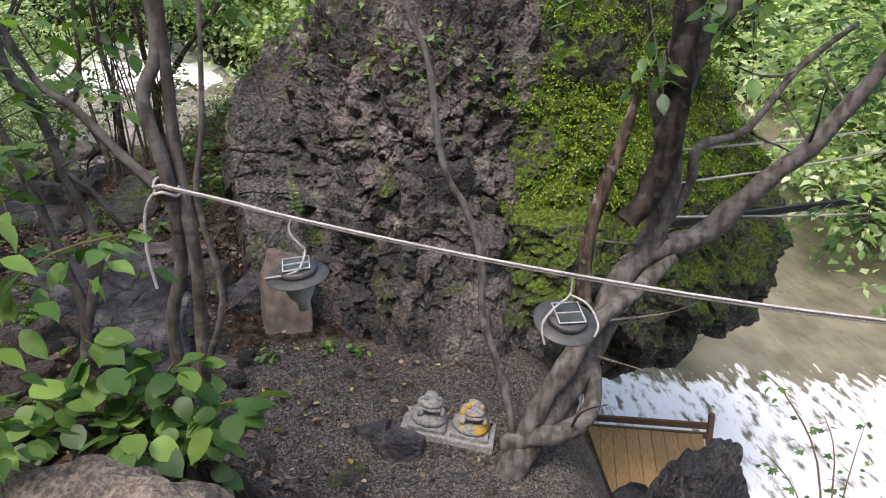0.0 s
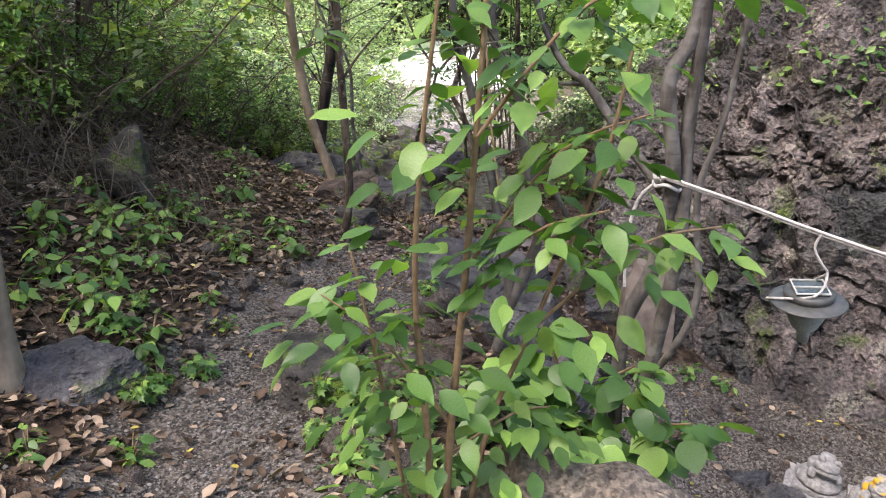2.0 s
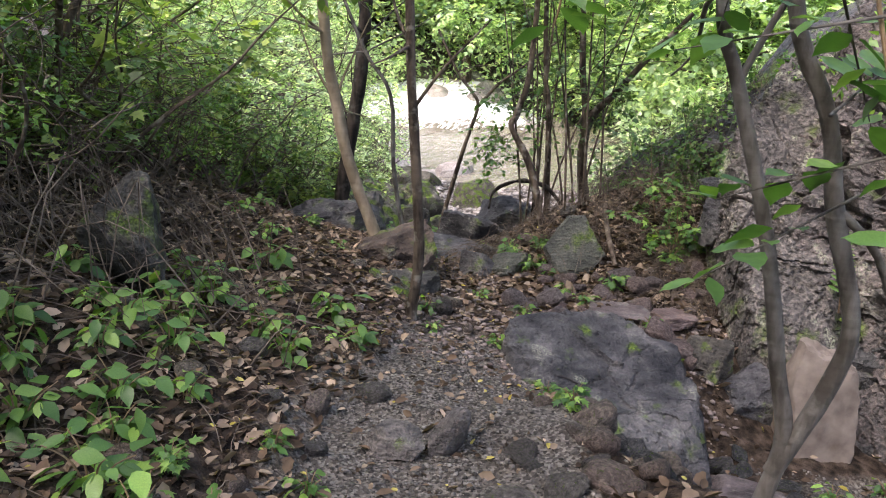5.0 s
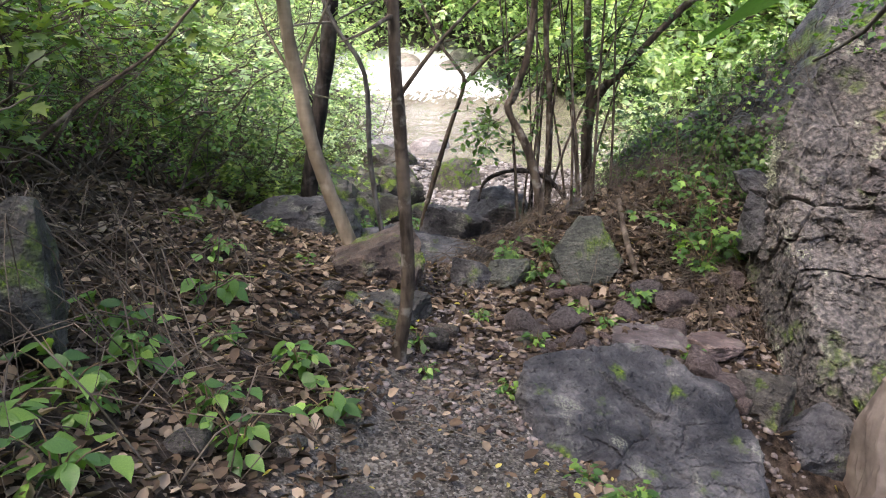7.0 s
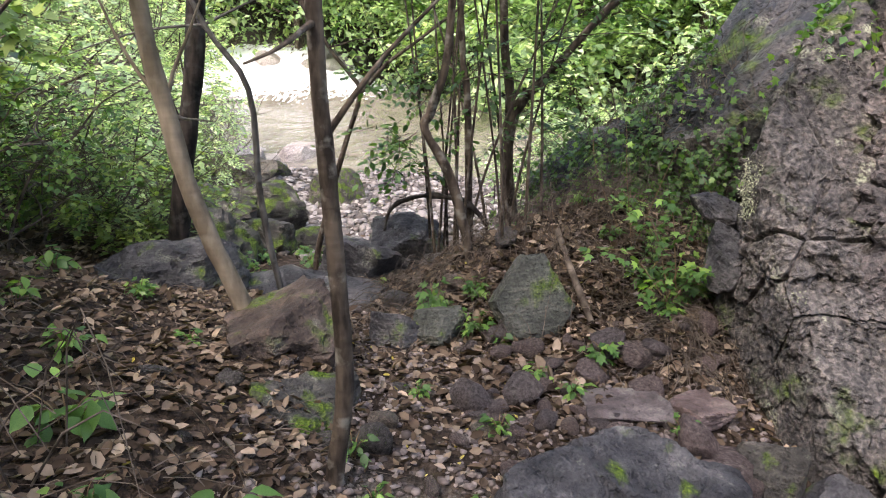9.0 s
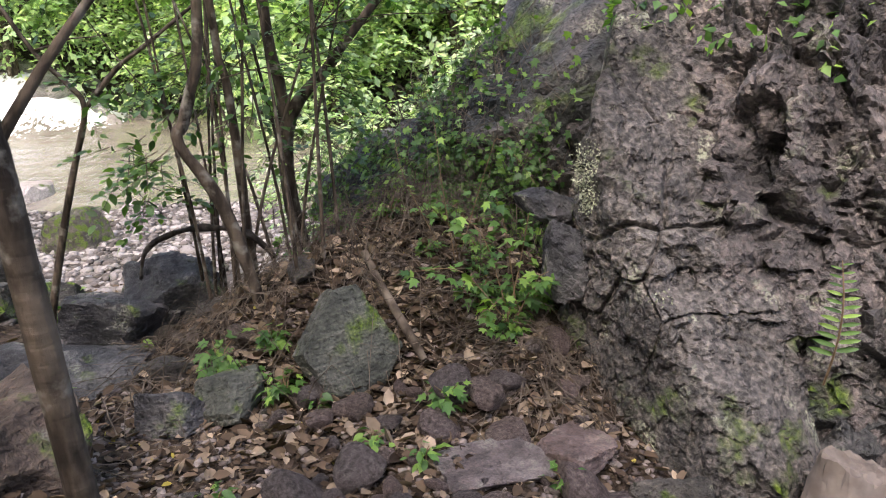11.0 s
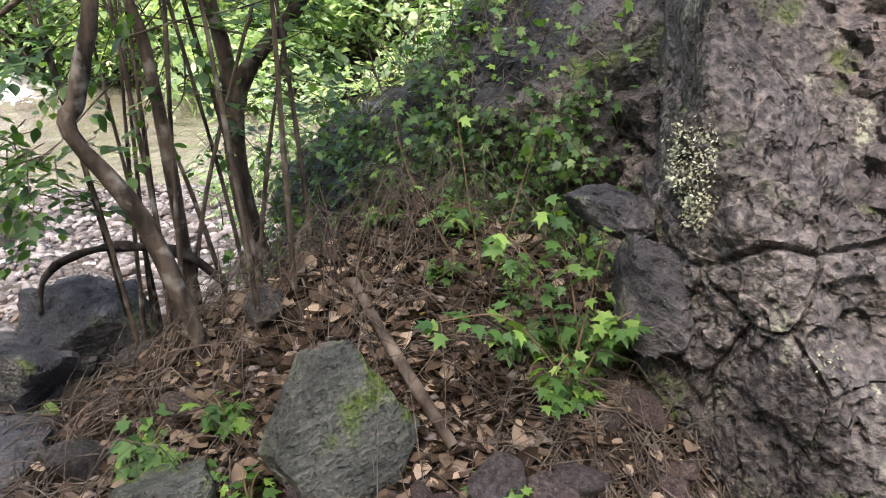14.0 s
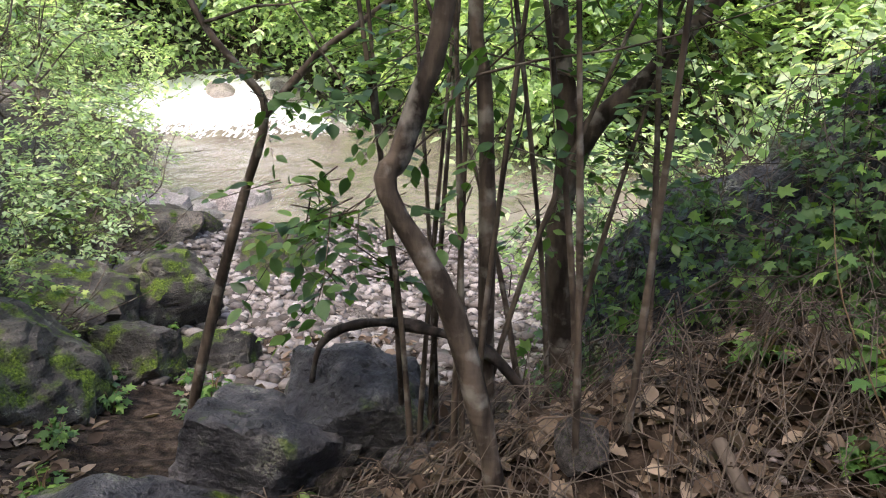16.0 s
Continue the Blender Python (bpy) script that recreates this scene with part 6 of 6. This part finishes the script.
shrubs = [shrub_proto(121, 1900, (0.95, 0.9, 0.75), 0.062, LEAF, "dense thicket shrub with small feathery leaves"), shrub_proto(122, 1050, (0.9, 0.9, 0.8), 0.115, LEAF_SUNLIT, "leafy green thicket shrub", shape=LOBED),
          shrub_proto(123, 2000, (1.2, 1.1, 1.0), 0.11, LEAF_HAZED, "riverside shrub with haze-paled leaves")]
THICKET = [(-6.2, 3.3, 0, 1.0), (-6.5, 4.4, 0, 1.05), (-6.6, 5.5, 0, 0.7), (-6.8, 5.6, 1, 1.1), (-7.0, 6.9, 0, 0.9), (-7.4, 4.2, 1, 1.3), (-7.6, 6.2, 0, 1.3), (-7.0, 8.2, 0, 1.0), (-7.8, 7.6, 1, 1.2), (-5.6, 2.2, 0, 0.9), (-6.2, 2.4, 1, 1.2),
           (-8.3, 5.0, 0, 1.5), (-8.6, 8.8, 0, 1.4), (-8.8, 7.0, 1, 1.5), (-7.4, 9.8, 2, 0.8), (-8.6, 11.2, 2, 0.9), (-9.6, 13.0, 2, 1.0), (-9.0, 15.5, 2, 0.9), (-10.8, 16.5, 2, 1.2), (-11.5, 13.6, 2, 1.3), (-10.6, 19.5, 2, 1.0), (-12.5, 20.5, 2, 1.3),
           (-1.2, 10.9, 2, 1.0), (0.4, 11.0, 2, 1.1), (-2.9, 11.6, 2, 0.7), (-13.2, 24.2, 2, 1.2), (-10.0, 11.0, 1, 1.5), (-7.0, 10.9, 1, 0.55), (-7.9, 12.8, 2, 0.6), (-6.6, 8.9, 1, 0.6), (-7.3, 11.3, 1, 0.45), (-7.2, 9.2, 1, 0.7), (-8.2, 14.0, 1, 0.7)]
for n, (x, y, k, s) in enumerate(THICKET):
    m = pose(x, y, ground_z(x, y) - 0.05, 0, 0, wrng.uniform(0, 360)) @ Matrix.Scale(s, 4)
    c = copy_thing(shrubs[k], m)
    c.matrix_basis = m
for k, p in enumerate(shrubs):
    px, py = ((-9.8, 3.0), (-9.4, 9.6), (3.2, 12.5))[k]
    p.location = (px, py, ground_z(px, py))

# undergrowth of the far slopes
g = np.random.default_rng(141)
n = 80000
ux, uy = g.uniform(-45, 32, n), 24 + 34 * g.random(n) ** 1.5
uy = np.where(ux < -5, uy + 7.0, uy)
side_n = 14000
ux[:side_n], uy[:side_n] = g.uniform(8, 26, side_n), g.uniform(2, 26, side_n)
up = np.stack([ux, uy, land(ux, uy) + g.random(n) ** 1.4 * 3.2], 1)
up = up[(noise3(up * 0.55, 3) > -0.45) & (up[:, 2] > water_level(up[:, 0], up[:, 1]) + 0.1)]
# leaves take the far bank's washed-out haze as their colour
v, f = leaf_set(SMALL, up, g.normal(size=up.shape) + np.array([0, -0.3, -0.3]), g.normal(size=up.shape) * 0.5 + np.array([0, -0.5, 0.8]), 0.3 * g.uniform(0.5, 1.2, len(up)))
tagged(new("undergrowth", mesh_of("undergrowth", v, f, LEAF_HAZED, shade=False)), "undergrowth on the far river bank, paled with painted haze", "undergrowth", kind="stuff")

# low boughs over the bank
bough = thing("hanging_branch", "boughs with sunlit-toned leaves reaching over the bank", "branch", at=(-6.6, 5.4, 0))
v, f = join([tube([(-0.3, 0.1, 0.2), (0.0, 0.4, 1.4), (0.7, 0.8, 2.0), (1.5, 1.4, 2.2)], [0.035, 0.03, 0.02, 0.008], 7), tube([(-0.2, 0.2, 0.4), (0.5, -0.3, 1.5), (1.2, -0.7, 1.9)], [0.03, 0.02, 0.008], 7)])
part("wood", mesh_of("wood", v, f, BARK_BROWN), bough)
g = np.random.default_rng(131)
v, f = join([foliage(g, (1.2, 1.1, 1.8), (0.9, 0.9, 0.4), 420, 0.11, BROAD), foliage(g, (0.9, -0.5, 1.8), (0.9, 0.7, 0.4), 420, 0.1, BROAD), foliage(g, (0.0, 0.4, 1.7), (0.9, 0.9, 0.5), 420, 0.09, BROAD)])
part("crown", mesh_of("crown", v, f, LEAF_SUNLIT, shade=False), bough)

# ---- statues on their plinth ----
def box(size, at=(0, 0, 0), bevel=0.006, m=None):
    bm = bmesh.new()
    bmesh.ops.create_cube(bm, size=1)
    bmesh.ops.scale(bm, vec=size, verts=bm.verts)
    if bevel:
        bmesh.ops.bevel(bm, geom=bm.edges[:], offset=bevel, segments=2, affect="EDGES", profile=0.6)
    bmesh.ops.transform(bm, matrix=(m or Matrix()) @ Matrix.Translation(at), verts=bm.verts)
    return bm


def bm_mesh(name, bm, material, shade=False):
    me = bpy.data.meshes.new(name)
    bm.to_mesh(me)
    bm.free()
    me.materials.append(material)
    if shade:
        for p in me.polygons:
            p.use_smooth = True
    return me


PL = pose(-0.05, 5.0, -1.84, 0, 9, -9)
plinth = thing("plinth", "worn grey stone plinth with two square seats", "plinth")
plinth.matrix_basis = PL
part("block", bm_mesh("block", box((0.72, 0.34, 0.16), bevel=0.015), CARVED), plinth)
for sx in (-0.165, 0.165):
    part("seat", bm_mesh("seat", box((0.29, 0.28, 0.03), (sx, 0, 0.098), 0.006), CARVED), plinth)


def lathe(profile, sides=20):
    n = len(profile)
    a = np.linspace(0, 2 * np.pi, sides, endpoint=False)
    pr = np.array(profile)
    v = np.stack([pr[:, :1] * np.cos(a), pr[:, :1] * np.sin(a), pr[:, 1:] * np.ones((1, sides))], 2).reshape(-1, 3)
    k, s = np.meshgrid(np.arange(n - 1), np.arange(sides), indexing="ij")
    k, s = k.ravel(), s.ravel()
    return v, np.stack([k * sides + s, k * sides + (s + 1) % sides, (k + 1) * sides + (s + 1) % sides, (k + 1) * sides + s], 1)


def blob(centre, size, sub=3):
    d, f = ico(sub)
    return d * np.array(size) + np.array(centre), f


def statue(seed, label, sx, material):
    base_v, base_f = lathe([(0.0, 0.0), (0.135, 0.0), (0.142, 0.02), (0.14, 0.045), (0.12, 0.055), (0.118, 0.075), (0.08, 0.085), (0.0, 0.088)], 24)
    tri = np.concatenate([base_f[:, [0, 1, 2]], base_f[:, [0, 2, 3]]])
    pcs = [(base_v, tri), blob((0, 0.01, 0.12), (0.1, 0.095, 0.07)), blob((0, -0.045, 0.165), (0.085, 0.07, 0.055)), blob((0, -0.09, 0.145), (0.07, 0.04, 0.022)), blob((0, -0.092, 0.178), (0.06, 0.035, 0.018)),
           blob((-0.05, -0.05, 0.215), (0.024, 0.024, 0.022), 2), blob((0.05, -0.05, 0.215), (0.024, 0.024, 0.022), 2), blob((-0.08, -0.06, 0.1), (0.03, 0.045, 0.035), 2), blob((0.08, -0.06, 0.1), (0.03, 0.045, 0.035), 2), blob((0, -0.01, 0.215), (0.05, 0.05, 0.025), 2)]
    v, f = join(pcs)
    v = v + 0.006 * np.stack([fbm(v * 28, 3, seed), fbm(v * 28, 3, seed + 1), fbm(v * 28, 3, seed + 2)], 1)
    ob = new("statue", mesh_of("statue", v, f, material))
    ob.matrix_basis = PL @ pose(sx, 0, 0.113, 0, 0, 12)
    return tagged(ob, label, "statue", "statues on the plinth")


def patchy_paint():
    m, nt, b = start("stone with worn yellow paint", 0.85)
    n = tex(nt, "ShaderNodeTexNoise", 9, 6)
    grain = ramp(nt, tex(nt, "ShaderNodeTexNoise", 45, 6).outputs[0], [(0.3, (0.15, 0.145, 0.135)), (0.7, (0.32, 0.31, 0.29))])
    col = blend(nt, ramp(nt, n.outputs[0], [(0.54, (0, 0, 0)), (0.58, (1, 1, 1))]), grain, (0.5, 0.3, 0.03))
    nt.links.new(col, b.inputs["Base Color"])
    return m


statue(7, "small carved grey stone creature on a round base", -0.165, CARVED)
statue(8, "small carved stone creature with worn yellow paint", 0.165, patchy_paint())

# ---- rope and solar lamps ----
rope = thing("rope", "grey rope strung between the trees", "rope", at=(-1.25, 3.25, 0.66))
line = np.array([(-1.27, 3.2, 0.68), (-0.98, 3.15, 0.62), (-0.7, 3.1, 0.555), (-0.1, 3.02, 0.43), (0.48, 2.95, 0.325), (1.1, 2.85, 0.24), (1.71, 2.75, 0.18), (2.4, 2.6, 0.15), (3.2, 2.4, 0.16)])
for off in ((0, 0, 0.007), (0, 0.006, -0.006)):
    v, f = tube(line - np.array([-1.25, 3.25, 0.66]) + np.array(off) * np.linspace(0.6, 1.3, 9)[:, None], np.full(9, 0.0065), 6)
    part("strand", mesh_of("strand", v, f, ROPE), rope)
a = np.linspace(0, 12.5, 26)
coil = np.stack([-0.02 + 0.055 * np.cos(a), 0.02 + 0.06 * np.sin(a), 0.035 - 0.005 * a + 0.01 * np.sin(a * 3)], 1)
v, f = tube(coil, np.full(26, 0.008), 6, fine=2)
part("knot", mesh_of("knot", v, f, ROPE), rope)
v, f = tube([(-0.05, 0, 0.0), (-0.13, 0.02, -0.1), (-0.16, 0.03, -0.3), (-0.15, 0.05, -0.5)], [0.008] * 4, 6)
part("loose_end", mesh_of("loose_end", v, f, ROPE), rope)
for k, (p, q) in enumerate((((1.6, 5.3, 0.3), (3.8, 6.2, 0.25)), ((1.55, 5.28, 0.05), (3.9, 6.0, 0.15)), ((1.6, 5.3, -0.2), (4.2, 5.8, -0.35)))):
    p, q = np.array(p), np.array(q)
    cord = thing("rope", "thin grey cord tied to the gnarled tree", "rope", at=p)
    v, f = tube([(0, 0, 0), (q - p) * 0.5 + np.array([0, 0, -0.02]), q - p], [0.009] * 3, 6)
    part("strand", mesh_of("strand", v, f, ROPE), cord)
bar = thing("beam", "dark steel beam crossing above the river", "beam", at=(1.9, 6.3, -0.6))
part("bar", bm_mesh("bar", box((3.2, 0.05, 0.06), (1.6, 0, 0), 0.004), STEEL), bar)
bar.rotation_euler = (0, radians(-1), radians(14))


def lamp(at, label, tip, spin):
    top = thing("solar_lamp", label, "lamp", "solar lamps on the rope", at=at)
    rot = pose(0, 0, 0, tip[0], tip[1], spin)
    for nm, prof, mat, lb in (("brim", [(0.0, 0.012), (0.085, 0.012), (0.135, 0.0), (0.14, -0.004), (0.135, -0.008), (0.08, 0.0), (0.0, 0.0)], PLASTIC, ""),
                              ("cap", [(0.085, 0.012), (0.09, 0.02), (0.09, 0.036), (0.08, 0.042), (0.0, 0.043)], PLASTIC, ""),
                              ("basket", [(0.082, 0.0), (0.084, -0.01), (0.07, -0.06), (0.05, -0.11), (0.024, -0.14), (0.022, -0.18), (0.0, -0.182)], MESHCLOTH, "pale translucent funnel")):
        v, f = lathe(prof, 26)
        part(nm, mesh_of(nm, v, f, mat), top, lb, rot)
    panel = part("solar_panel", bm_mesh("solar_panel", box((0.115, 0.115, 0.008), (0, 0, 0.047), 0.002), CELL), top, "dark solar panel", rot)
    for k in range(3):
        part("rim", bm_mesh("rim", box((0.122, 0.005, 0.006), (0, -0.058 + 0.058 * k, 0.054), 0.001), FRAME_GREY), panel)
    for k in range(2):
        part("rim", bm_mesh("rim", box((0.005, 0.122, 0.006), (-0.058 + 0.116 * k, 0, 0.0545), 0.001), FRAME_GREY), panel)
    return top


def lamp_cord(top, pts):
    v, f = tube(np.array(pts) - np.array(top.location), [0.005] * len(pts), 6)
    part("cord", mesh_of("cord", v, f, ROPE), top)


la = lamp((-0.70, 3.13, 0.285), "solar lamp with dark brim and pale funnel on a rope", (6, -4), 10)
lamp_cord(la, [(-0.70, 3.1, 0.555), (-0.715, 3.1, 0.5), (-0.68, 3.1, 0.44), (-0.655, 3.11, 0.4), (-0.69, 3.05, 0.33), (-0.84, 3.1, 0.28), (-0.8, 3.2, 0.25), (-0.7, 3.22, 0.32), (-0.655, 3.12, 0.4)])
lb = lamp((0.46, 2.94, 0.12), "solar lamp with square panel and mesh funnel on a rope", (22, 4), 12)
lamp_cord(lb, [(0.48, 2.95, 0.325), (0.475, 2.95, 0.24), (0.4, 2.9, 0.2), (0.35, 2.87, 0.14), (0.36, 2.85, 0.06)])
lamp_cord(lb, [(0.475, 2.95, 0.24), (0.55, 2.93, 0.2), (0.59, 2.9, 0.12), (0.57, 2.87, 0.08)])

# ---- plank deck by the rapids ----
deck = thing("deck", "new larch plank deck with a brown rail above the rapids", "deck")
deck.matrix_basis = pose(2.55, 8.45, -4.7, 0, 0, -10)
for k in range(-3, 10):
    part("plank", bm_mesh("plank", box((0.172, 1.5, 0.035), (-0.8 + 0.178 * k, 0, 0), 0.004), PLANK), deck)
part("joist", bm_mesh("joist", box((1.8, 0.08, 0.14), (0, -0.6, -0.09), 0.004), TIMBER), deck)
part("joist", bm_mesh("joist", box((1.8, 0.08, 0.14), (0, 0.6, -0.09), 0.004), TIMBER), deck)
for sx in (-0.8, 0.85):
    part("leg", bm_mesh("leg", box((0.09, 0.09, 1.1), (sx, 0.6, -0.65), 0.004), TIMBER), deck)
part("post", bm_mesh("post", box((0.08, 0.08, 0.5), (1.0, 0.8, 0.08), 0.006), TIMBER), deck)
part("rail", bm_mesh("rail", box((1.9, 0.05, 0.09), (0.05, 0.8, 0.13), 0.004), TIMBER), deck)
part("rail", bm_mesh("rail", box((1.9, 0.05, 0.09), (0.05, 0.8, -0.03), 0.004), TIMBER), deck)
paving = thing("paving", "pale flagstones beside the deck", "paving", at=(1.0, 8.1, -4.74))
for k in range(12):
    part("flagstone", bm_mesh("flagstone", box((0.19, 0.22, 0.12), (-0.3 + 0.2 * (k % 3), -0.5 + 0.235 * (k // 3), 0.0), 0.012), STONE_PALE), paving)
boulder_stone("large_rock", (1.95, 7.4, -4.85), (0.6, 0.3, 0.35), STONE_BLUE, "dark rocks below the plank deck", 351, 10)
boulder_stone("large_rock", (1.45, 8.2, -5.05), (0.75, 1.0, 0.3), STONE_PALE, "pale flat rock beside the plank deck", 352, 0)
